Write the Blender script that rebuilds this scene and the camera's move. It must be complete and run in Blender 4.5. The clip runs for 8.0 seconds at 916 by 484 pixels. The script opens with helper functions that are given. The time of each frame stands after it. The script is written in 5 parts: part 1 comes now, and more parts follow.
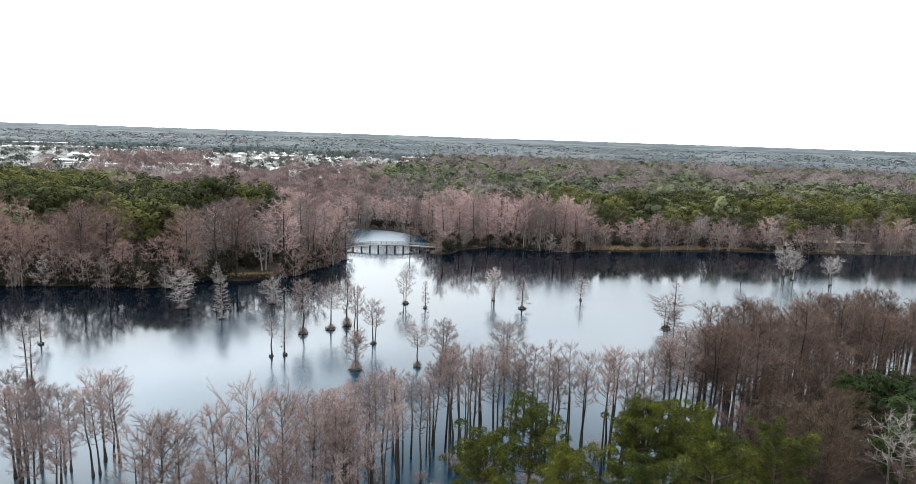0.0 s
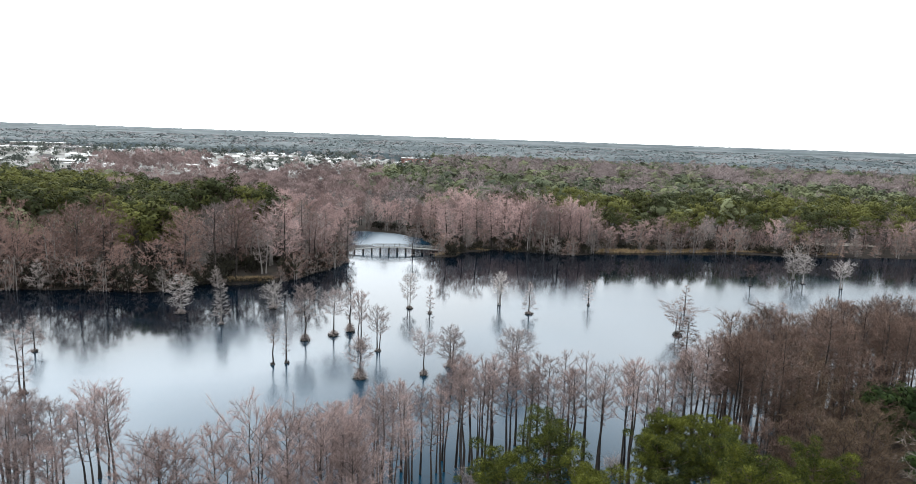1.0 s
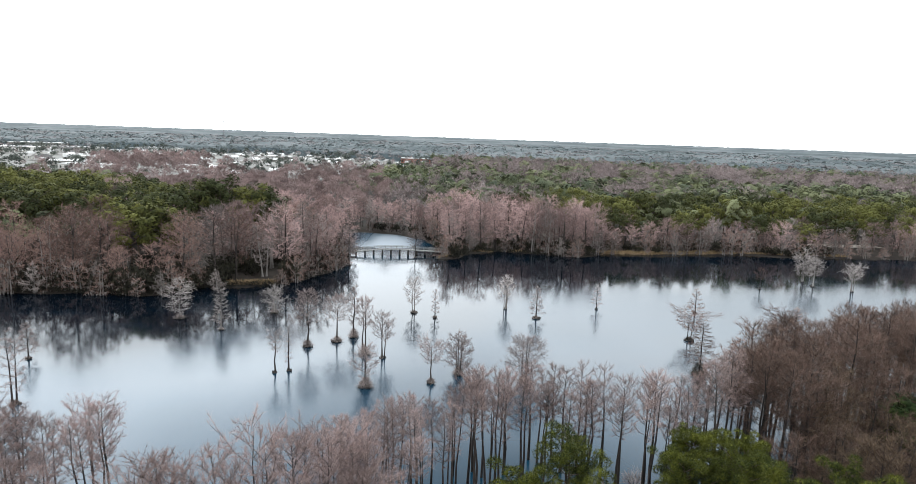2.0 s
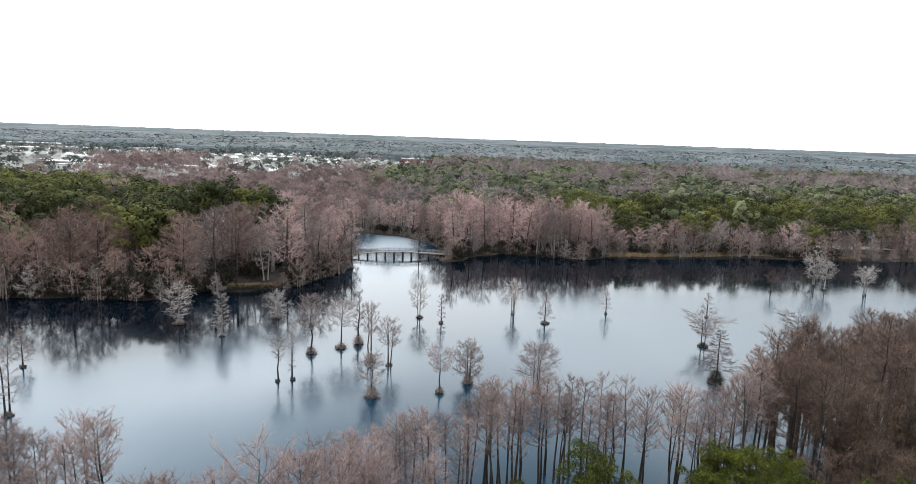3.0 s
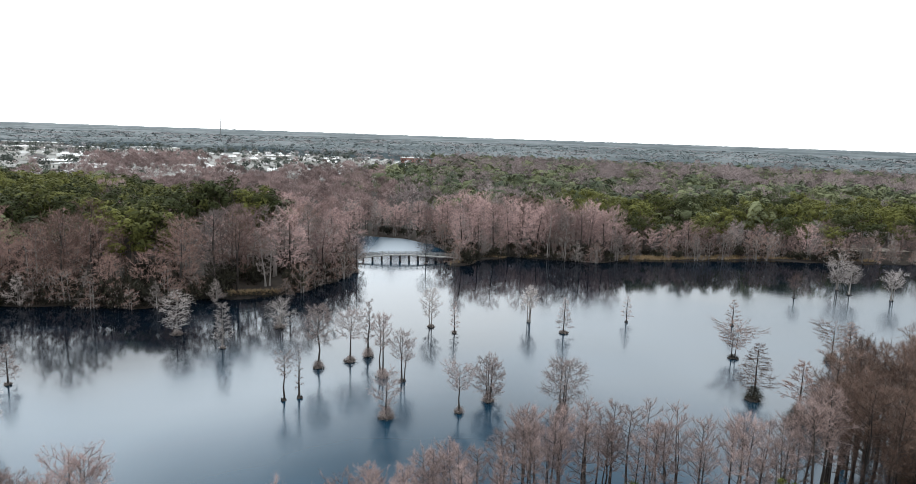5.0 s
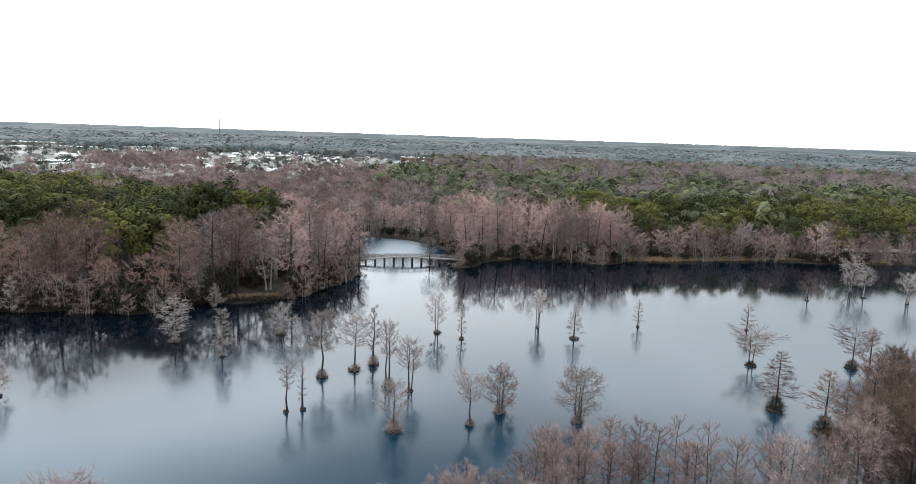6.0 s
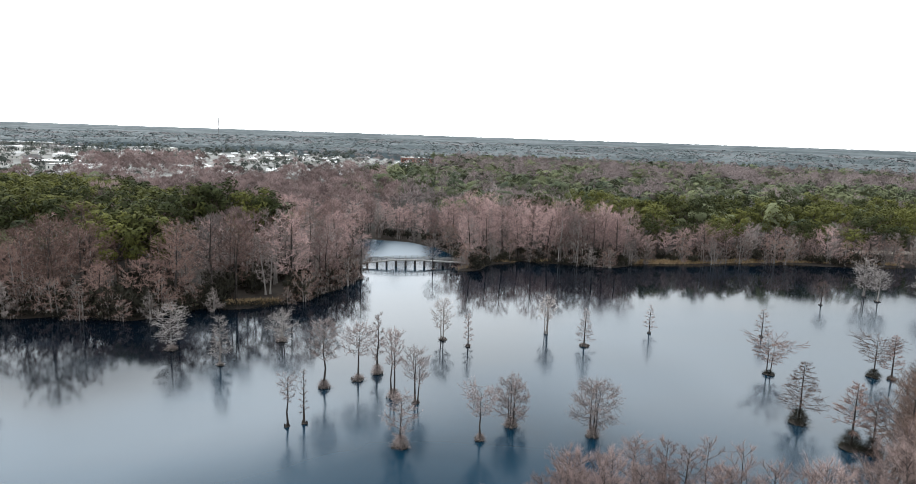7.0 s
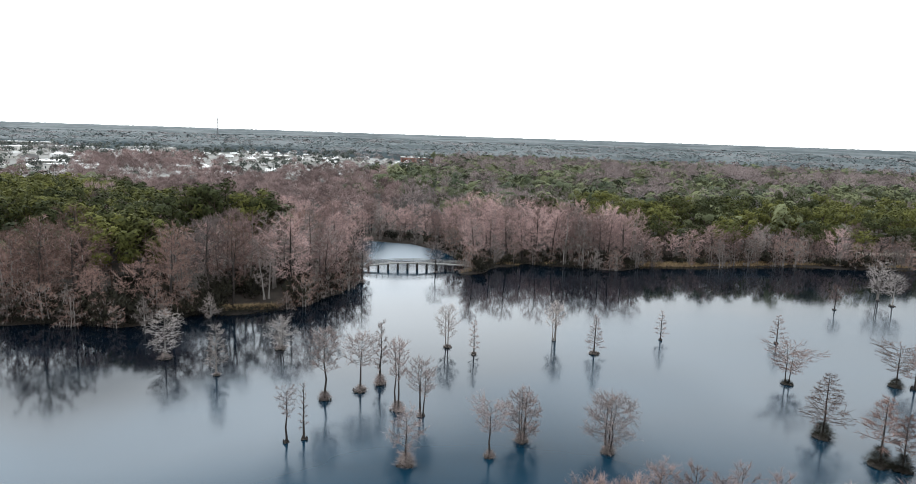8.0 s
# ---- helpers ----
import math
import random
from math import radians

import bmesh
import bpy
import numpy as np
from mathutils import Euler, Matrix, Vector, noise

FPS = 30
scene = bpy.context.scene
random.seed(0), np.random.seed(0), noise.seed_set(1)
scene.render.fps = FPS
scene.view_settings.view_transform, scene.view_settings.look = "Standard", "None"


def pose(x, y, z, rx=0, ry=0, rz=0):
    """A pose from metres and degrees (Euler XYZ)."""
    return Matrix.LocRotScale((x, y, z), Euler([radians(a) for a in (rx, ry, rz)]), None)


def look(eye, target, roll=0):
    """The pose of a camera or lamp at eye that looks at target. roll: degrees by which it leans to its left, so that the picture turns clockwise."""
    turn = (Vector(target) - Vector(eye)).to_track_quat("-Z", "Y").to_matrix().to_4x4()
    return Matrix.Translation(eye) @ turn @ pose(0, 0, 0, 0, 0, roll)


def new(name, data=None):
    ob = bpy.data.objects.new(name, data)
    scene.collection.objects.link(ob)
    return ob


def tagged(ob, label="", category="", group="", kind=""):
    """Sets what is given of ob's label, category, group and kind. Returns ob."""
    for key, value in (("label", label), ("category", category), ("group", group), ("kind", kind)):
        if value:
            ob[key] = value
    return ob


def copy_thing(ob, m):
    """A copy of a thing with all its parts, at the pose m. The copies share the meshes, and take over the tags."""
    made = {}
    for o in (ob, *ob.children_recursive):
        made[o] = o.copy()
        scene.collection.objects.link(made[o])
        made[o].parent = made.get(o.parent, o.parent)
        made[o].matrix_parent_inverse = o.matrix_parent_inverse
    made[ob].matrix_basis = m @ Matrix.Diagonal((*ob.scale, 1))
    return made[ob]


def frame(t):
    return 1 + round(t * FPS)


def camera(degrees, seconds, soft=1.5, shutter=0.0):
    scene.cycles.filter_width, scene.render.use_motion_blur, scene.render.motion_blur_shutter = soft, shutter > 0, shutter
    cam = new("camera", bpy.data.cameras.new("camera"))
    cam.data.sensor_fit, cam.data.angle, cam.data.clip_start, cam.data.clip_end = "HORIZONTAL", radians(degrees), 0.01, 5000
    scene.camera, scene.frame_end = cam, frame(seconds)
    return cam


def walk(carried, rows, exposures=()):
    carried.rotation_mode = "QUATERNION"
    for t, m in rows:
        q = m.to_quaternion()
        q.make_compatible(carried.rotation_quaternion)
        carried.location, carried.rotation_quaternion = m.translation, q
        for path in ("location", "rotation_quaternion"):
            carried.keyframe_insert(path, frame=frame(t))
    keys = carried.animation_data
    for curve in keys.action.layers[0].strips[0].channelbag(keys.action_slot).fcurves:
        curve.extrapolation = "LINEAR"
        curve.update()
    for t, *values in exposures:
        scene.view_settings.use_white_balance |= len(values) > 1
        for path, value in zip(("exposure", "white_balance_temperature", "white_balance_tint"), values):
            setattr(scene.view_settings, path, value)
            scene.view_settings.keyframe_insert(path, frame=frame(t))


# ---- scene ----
cam = camera(69.4, 8.0, soft=0.85)
PATH = [
    (0, (6.208, 0.116, 41.751), (6.214, 2.091, 41.436), 1.9),
    (0.5, (5.362, 2.093, 41.772), (5.37, 4.068, 41.457), 2.0),
    (1, (4.55, 4.02, 41.788), (4.56, 5.996, 41.475), 2.0),
    (1.5, (3.767, 5.928, 41.799), (3.779, 7.903, 41.486), 2.0),
    (3, (1.212, 11.774, 41.824), (1.228, 13.749, 41.512), 2.0),
    (3.5, (0.315, 13.773, 41.806), (0.333, 15.748, 41.494), 2.0),
    (4, (-0.639, 15.81, 41.788), (-0.618, 17.785, 41.475), 2.0),
    (4.5, (-1.456, 17.923, 41.774), (-1.434, 19.898, 41.46), 2.0),
    (6, (-3.879, 24.696, 41.757), (-3.854, 26.671, 41.44), 1.9),
    (6.5, (-4.593, 27.016, 41.766), (-4.567, 28.991, 41.449), 1.9),
    (7, (-5.259, 29.402, 41.795), (-5.232, 31.377, 41.478), 1.9),
    (7.5, (-5.857, 31.841, 41.829), (-5.828, 33.816, 41.511), 1.9),
    (8, (-6.404, 34.301, 41.852), (-6.375, 36.276, 41.534), 1.9),
]
# the clip's camera darkens its picture a little on the way
walk(cam, [(t, look(eye, target, roll)) for t, eye, target, roll in PATH],
     exposures=((0, 0.09, 6280, 6), (1.5, 0.07, 6280, 6), (3.0, -0.03, 6280, 6), (4.5, -0.11, 6280, 6), (8, -0.15, 6280, 6)))

# ---- light: a bright, even overcast sky and a very soft sun behind the cloud ----
SUN_ELEVATION, SUN_AZIMUTH = 50.0, 312.0
world = bpy.data.worlds.new("overcast_sky")
scene.world = world
world.use_nodes = True
wt = world.node_tree
wt.nodes.clear()

sky = wt.nodes.new("ShaderNodeTexSky")
sky.sky_type = "NISHITA"
sky.sun_disc = False
sky.sun_elevation, sky.sun_rotation = radians(SUN_ELEVATION), radians(SUN_AZIMUTH)
sky_dim = wt.nodes.new("ShaderNodeVectorMath")
sky_dim.operation = "SCALE"
sky_dim.inputs["Scale"].default_value = 0.05
wt.links.new(sky.outputs[0], sky_dim.inputs[0])
geo = wt.nodes.new("ShaderNodeTexCoord")
split = wt.nodes.new("ShaderNodeSeparateXYZ")
wt.links.new(geo.outputs["Generated"], split.inputs[0])
cloud = wt.nodes.new("ShaderNodeValToRGB")
cloud.color_ramp.interpolation = "LINEAR"
cloud.color_ramp.elements[0].position, cloud.color_ramp.elements[0].color = 0.0, (1.0, 1.0, 1.0, 1)
cloud.color_ramp.elements[1].position, cloud.color_ramp.elements[1].color = 1.0, (0.88, 0.94, 0.98, 1)
for at, tone in ((0.17, (0.97, 0.965, 0.965)), (0.27, (0.905, 0.905, 0.908)), (0.40, (0.81, 0.83, 0.85))):
    cloud.color_ramp.elements.new(at).color = (*tone, 1)
wt.links.new(split.outputs["Z"], cloud.inputs[0])
glow = wt.nodes.new("ShaderNodeMapRange")
glow.interpolation_type = "SMOOTHSTEP"
for key, value in (("From Min", 0.0), ("From Max", 1.0), ("To Min", 0.64), ("To Max", 1.34)):
    glow.inputs[key].default_value = value
side = wt.nodes.new("ShaderNodeVectorMath")
side.operation = "DOT_PRODUCT"
side.inputs[1].default_value = (math.sin(radians(SUN_AZIMUTH)), math.cos(radians(SUN_AZIMUTH)), 0)
wt.links.new(geo.outputs["Generated"], side.inputs[0])
wt.links.new(side.outputs["Value"], glow.inputs["Value"])
lit = wt.nodes.new("ShaderNodeVectorMath")
lit.operation = "SCALE"
wt.links.new(cloud.outputs[0], lit.inputs[0])
wt.links.new(glow.outputs[0], lit.inputs["Scale"])
veil = wt.nodes.new("ShaderNodeMix")
veil.data_type = "RGBA"
veil.inputs["Factor"].default_value = 0.96
wt.links.new(sky_dim.outputs[0], veil.inputs["A"])
wt.links.new(lit.outputs[0], veil.inputs["B"])
back = wt.nodes.new("ShaderNodeBackground")
back.inputs["Strength"].default_value = 3.25
out = wt.nodes.new("ShaderNodeOutputWorld")
wt.links.new(veil.outputs["Result"], back.inputs["Color"])
wt.links.new(back.outputs[0], out.inputs[0])

lamp = bpy.data.lights.new("sun", "SUN")
lamp.energy, lamp.angle, lamp.color = 1.1, radians(30), (1.0, 0.95, 0.89)
sun_az = radians(SUN_AZIMUTH)
sun = new("sun", lamp)
sun.matrix_world = look((0, 0, 200), (-200 * math.sin(sun_az), -200 * math.cos(sun_az),
                                      200 - 200 * math.tan(radians(SUN_ELEVATION))))

# ---- materials ----


def material(name, dark, light, scale=1.0, rough=0.9, island=0.0, objvar=0.0, bump=0.0, patch=0.0, tint=0.0, stretch=(1, 1, 1)):
    """A matt surface: grain between two colours, larger patches, and some spread from piece to piece and thing to thing."""
    m = bpy.data.materials.new(name)
    m.use_nodes = True
    t = m.node_tree
    p = t.nodes["Principled BSDF"]
    p.inputs["Roughness"].default_value = rough
    p.inputs["Specular IOR Level"].default_value = 0.25
    co = t.nodes.new("ShaderNodeTexCoord")
    mp = t.nodes.new("ShaderNodeMapping")
    mp.inputs["Scale"].default_value = stretch
    t.links.new(co.outputs["Object"], mp.inputs[0])
    n1 = t.nodes.new("ShaderNodeTexNoise")
    n1.inputs["Scale"].default_value = scale
    n1.inputs["Detail"].default_value = 4
    t.links.new(mp.outputs[0], n1.inputs["Vector"])
    value = n1.outputs["Fac"]

    def plus(a, b, gain):
        s = t.nodes.new("ShaderNodeMath")
        s.operation = "MULTIPLY_ADD"
        c = t.nodes.new("ShaderNodeMath")
        c.operation = "SUBTRACT"
        c.inputs[1].default_value = 0.5
        t.links.new(b, c.inputs[0])
        t.links.new(c.outputs[0], s.inputs[0])
        s.inputs[1].default_value = gain
        t.links.new(a, s.inputs[2])
        return s.outputs[0]
    if patch:
        n2 = t.nodes.new("ShaderNodeTexNoise")
        n2.inputs["Scale"].default_value = scale * 0.13
        n2.inputs["Detail"].default_value = 2
        t.links.new(mp.outputs[0], n2.inputs["Vector"])
        value = plus(value, n2.outputs["Fac"], patch)
    if island:
        g = t.nodes.new("ShaderNodeNewGeometry")
        value = plus(value, g.outputs["Random Per Island"], island)
    if objvar:
        o = t.nodes.new("ShaderNodeObjectInfo")
        value = plus(value, o.outputs["Random"], objvar)
    if tint:
        at = t.nodes.new("ShaderNodeAttribute")
        at.attribute_name = "tint"
        value = plus(value, at.outputs["Fac"], tint)
    ramp = t.nodes.new("ShaderNodeValToRGB")
    ramp.color_ramp.elements[0].position, ramp.color_ramp.elements[0].color = 0.25, (*dark, 1)
    ramp.color_ramp.elements[1].position, ramp.color_ramp.elements[1].color = 0.75, (*light, 1)
    t.links.new(value, ramp.inputs[0])
    t.links.new(ramp.outputs[0], p.inputs["Base Color"])
    if bump:
        b = t.nodes.new("ShaderNodeBump")
        b.inputs["Strength"].default_value = bump
        t.links.new(n1.outputs["Fac"], b.inputs["Height"])
        t.links.new(b.outputs[0], p.inputs["Normal"])
    return m


TWIG = material("cypress_twigs", (0.163, 0.116, 0.106), (0.405, 0.298, 0.277), 0.8, island=0.5, objvar=0.6)
TWIG_BANK = material("bank_tree_twigs", (0.098, 0.060, 0.050), (0.280, 0.178, 0.152), 0.5, island=0.4, objvar=1.15)
TWIG_BROWN = material("russet_twigs", (0.052, 0.034, 0.022), (0.150, 0.101, 0.068), 0.8, island=0.5, objvar=0.4)
TWIG_TALL = material("russet_cypress_twigs", (0.055, 0.034, 0.026), (0.172, 0.110, 0.087), 0.8, island=0.5, objvar=0.5)
TWIG_GREY = material("grey_bank_twigs", (0.128, 0.103, 0.096), (0.35, 0.290, 0.273), 0.5, island=0.4, objvar=1.05)
TWIG_PALE = material("pale_lichen_twigs", (0.21, 0.182, 0.172), (0.48, 0.425, 0.405), 1.2, island=0.5, objvar=0.5)
TWIG_LONE = material("silvery_cypress_twigs", (0.155, 0.122, 0.114), (0.39, 0.312, 0.297), 1.0, island=0.5, objvar=0.4)
TWIG_ROSE = material("rosy_bank_twigs", (0.172, 0.115, 0.107), (0.46, 0.319, 0.300), 0.5, island=0.4, objvar=1.15)
MOSS = material("grey_moss", (0.13, 0.112, 0.102), (0.25, 0.222, 0.207), 1.5, island=0.5)
BARK = material("cypress_bark", (0.016, 0.013, 0.012), (0.055, 0.045, 0.041), 2.5, objvar=0.4, bump=0.6, stretch=(1, 1, 0.15))
BARK_PALE = material("pale_bark", (0.10, 0.087, 0.08), (0.26, 0.235, 0.22), 2.5, objvar=0.4, bump=0.6, stretch=(1, 1, 0.15))
BARK_PINE = material("pine_bark", (0.05, 0.035, 0.028), (0.13, 0.095, 0.075), 3.0, objvar=0.3, bump=0.6, stretch=(1, 1, 0.3))
NEEDLE = material("pine_needles", (0.008, 0.016, 0.003), (0.098, 0.102, 0.012), 0.5, rough=0.95, island=0.5, objvar=0.3, patch=0.6)
EVERGREEN = material("dark_evergreen_leaves", (0.008, 0.017, 0.004), (0.034, 0.052, 0.012), 0.5, rough=0.95, island=0.4, patch=0.5)
NEEDLE_DARK = material("grove_pine_needles", (0.028, 0.033, 0.010), (0.108, 0.107, 0.027), 0.25, rough=0.95, island=0.12, objvar=0.9, patch=0.3)
# far needles: lifted, flattened and blued in base colour for haze
NEEDLE_FAR = material("hazy_pine_needles", (0.050, 0.062, 0.037), (0.142, 0.150, 0.078), 0.06, rough=0.95, island=0.1, patch=0.4, tint=1.1)
# horizon evergreens carry the distance haze in their base colour
NEEDLE_HORIZON = material("hazy_horizon_evergreens", (0.078, 0.096, 0.100), (0.138, 0.155, 0.158), 0.012, rough=0.8, island=0.08, patch=0.7, tint=0.35)
# far bare twigs: tone raised in the base colour for haze
TWIG_FAR = material("hazy_bare_twigs", (0.125, 0.098, 0.096), (0.285, 0.229, 0.223), 0.06, island=0.25, patch=0.5, tint=0.8)
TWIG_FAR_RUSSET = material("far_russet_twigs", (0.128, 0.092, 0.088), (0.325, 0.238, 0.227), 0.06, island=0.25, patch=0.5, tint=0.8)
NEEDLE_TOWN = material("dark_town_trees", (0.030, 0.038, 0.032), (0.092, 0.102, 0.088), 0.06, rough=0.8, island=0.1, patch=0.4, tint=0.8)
# horizon twigs and canopy: greyed and paled in colour to stand for haze
TWIG_HORIZON = material("hazy_horizon_twigs", (0.13, 0.122, 0.124), (0.21, 0.198, 0.20), 0.012, island=0.08, patch=0.7, tint=0.35)
WOODS_DISTANT = material("hazy_distant_woods", (0.027, 0.040, 0.046), (0.082, 0.094, 0.100), 0.004, rough=0.9, patch=0.8, tint=0.9)
SHRUB = material("dark_evergreen_shrub", (0.011, 0.010, 0.007), (0.036, 0.033, 0.021), 1.0, island=0.5, objvar=0.5)
BRUSH = material("dry_brush", (0.145, 0.114, 0.105), (0.36, 0.295, 0.275), 1.0, island=0.6, objvar=0.4)
REED = material("tan_reeds", (0.16, 0.105, 0.055), (0.37, 0.265, 0.15), 0.6, island=0.6, patch=0.4)
SOIL = material("wet_root_soil", (0.015, 0.013, 0.012), (0.06, 0.05, 0.043), 3.0, bump=0.8)
GROUND = material("leaf_litter", (0.012, 0.009, 0.007), (0.036, 0.026, 0.020), 0.35, patch=0.9, bump=0.5)
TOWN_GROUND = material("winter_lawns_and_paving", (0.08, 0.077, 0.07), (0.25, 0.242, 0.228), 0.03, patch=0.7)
# ground under the far woods, paled to blue-grey to stand for haze
FAR_GROUND = material("hazy_far_ground", (0.07, 0.078, 0.078), (0.14, 0.148, 0.148), 0.01, patch=0.6)
PLANK = material("weathered_planks", (0.15, 0.145, 0.14), (0.30, 0.29, 0.28), 2.0, bump=0.3, objvar=0.2)
PILE = material("dark_wet_timber", (0.015, 0.013, 0.012), (0.05, 0.043, 0.04), 3.0, bump=0.5, stretch=(1, 1, 0.2))
ROOF_WHITE = material("white_roof_sheet", (0.34, 0.332, 0.325), (0.74, 0.73, 0.725), 0.15, rough=0.5, objvar=0.5, patch=0.4)
ROOF_GREY = material("grey_shingle_roof", (0.10, 0.096, 0.095), (0.33, 0.315, 0.305), 0.3, objvar=1.2)
WALL_PALE = material("pale_house_wall", (0.25, 0.24, 0.22), (0.60, 0.58, 0.55), 0.3, objvar=0.9)
BRICK_RED = material("red_brick_wall", (0.22, 0.09, 0.07), (0.34, 0.16, 0.12), 0.5)
PALE_LOT = material("pale_paved_lot", (0.16, 0.15, 0.14), (0.30, 0.285, 0.27), 0.05, patch=0.6)
SAND = material("sandy_path", (0.20, 0.17, 0.14), (0.36, 0.32, 0.28), 0.3, patch=0.5)
STEEL = material("galvanised_steel", (0.14, 0.14, 0.145), (0.24, 0.24, 0.245), 0.5, rough=0.5)
GLASS_DARK = material("dark_window", (0.02, 0.024, 0.03), (0.06, 0.07, 0.08), 0.5, rough=0.15)


def water_material():
    m = bpy.data.materials.new("dark_lake_water")
    m.use_nodes = True
    t = m.node_tree
    t.nodes.clear()
    body = t.nodes.new("ShaderNodeBsdfDiffuse")
    co = t.nodes.new("ShaderNodeTexCoord")
    clear = t.nodes.new("ShaderNodeMix")
    clear.data_type = "RGBA"
    clear.inputs["A"].default_value, clear.inputs["B"].default_value = (0.0010, 0.0030, 0.0060, 1), (0.0035, 0.0255, 0.0480, 1)
    t.links.new(clear.outputs["Result"], body.inputs["Color"])
    gloss = t.nodes.new("ShaderNodeBsdfGlossy")
    gloss.inputs["Color"].default_value = (0.93, 0.96, 1.0, 1)
    wind = t.nodes.new("ShaderNodeAttribute")
    wind.attribute_name = "wind"
    gust = t.nodes.new("ShaderNodeTexNoise")
    gust.inputs["Scale"].default_value, gust.inputs["Detail"].default_value, gust.inputs["Distortion"].default_value = 0.045, 4, 0.8
    wide = t.nodes.new("ShaderNodeMapping")
    wide.inputs["Scale"].default_value = (0.6, 1.3, 1)
    t.links.new(co.outputs["Object"], wide.inputs[0])
    t.links.new(wide.outputs[0], gust.inputs["Vector"])
    force = t.nodes.new("ShaderNodeMath")
    force.operation = "MULTIPLY_ADD"
    force.inputs[1].default_value, force.inputs[2].default_value = 0.6, -0.30
    t.links.new(gust.outputs["Fac"], force.inputs[0])
    total = t.nodes.new("ShaderNodeMath")
    t.links.new(force.outputs[0], total.inputs[0])
    t.links.new(wind.outputs["Fac"], total.inputs[1])
    t.links.new(total.outputs[0], clear.inputs["Factor"])
    rough = t.nodes.new("ShaderNodeMapRange")
    rough.inputs["To Min"].default_value, rough.inputs["To Max"].default_value = 0.066, 0.200
    rough.clamp = False
    t.links.new(total.outputs[0], rough.inputs["Value"])
    t.links.new(rough.outputs[0], gloss.inputs["Roughness"])
    ripple = t.nodes.new("ShaderNodeTexNoise")
    ripple.inputs["Scale"].default_value, ripple.inputs["Detail"].default_value = 1.3, 3
    t.links.new(co.outputs["Object"], ripple.inputs["Vector"])
    bump = t.nodes.new("ShaderNodeBump")
    bump.inputs["Distance"].default_value = 0.06
    chop = t.nodes.new("ShaderNodeMapRange")
    chop.inputs["To Min"].default_value, chop.inputs["To Max"].default_value = 0.03, 0.24
    t.links.new(total.outputs[0], chop.inputs["Value"])
    t.links.new(chop.outputs[0], bump.inputs["Strength"])
    t.links.new(ripple.outputs["Fac"], bump.inputs["Height"])
    t.links.new(bump.outputs[0], gloss.inputs["Normal"])
    facing = t.nodes.new("ShaderNodeLayerWeight")
    facing.inputs["Blend"].default_value = 0.5
    curve = t.nodes.new("ShaderNodeValToRGB")
    els = curve.color_ramp.elements
    els[0].position, els[0].color = 0.0, (0.02, 0.02, 0.02, 1)
    els[1].position, els[1].color = 1.0, (0.9, 0.9, 0.9, 1)
    for at, v in ((0.46, 0.010), (0.50, 0.024), (0.545, 0.044), (0.60, 0.094), (0.66, 0.151), (0.72, 0.209), (0.80, 0.268), (0.87, 0.31)):
        els.new(at).color = (v, v, v, 1)
    # sheen painted by place, as if ruffled water were seen more aslant
    sheen = t.nodes.new("ShaderNodeAttribute")
    sheen.attribute_name = "sheen"
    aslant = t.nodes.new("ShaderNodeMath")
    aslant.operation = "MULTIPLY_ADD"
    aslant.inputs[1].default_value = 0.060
    t.links.new(sheen.outputs["Fac"], aslant.inputs[0])
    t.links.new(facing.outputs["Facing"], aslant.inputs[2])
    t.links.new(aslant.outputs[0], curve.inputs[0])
    mix = t.nodes.new("ShaderNodeMixShader")
    t.links.new(curve.outputs[0], mix.inputs[0])
    t.links.new(body.outputs[0], mix.inputs[1])
    t.links.new(gloss.outputs[0], mix.inputs[2])
    o = t.nodes.new("ShaderNodeOutputMaterial")
    t.links.new(mix.outputs[0], o.inputs[0])
    return m


WATER = water_material()

# ---- mesh tools ----
rng = np.random.default_rng(7)


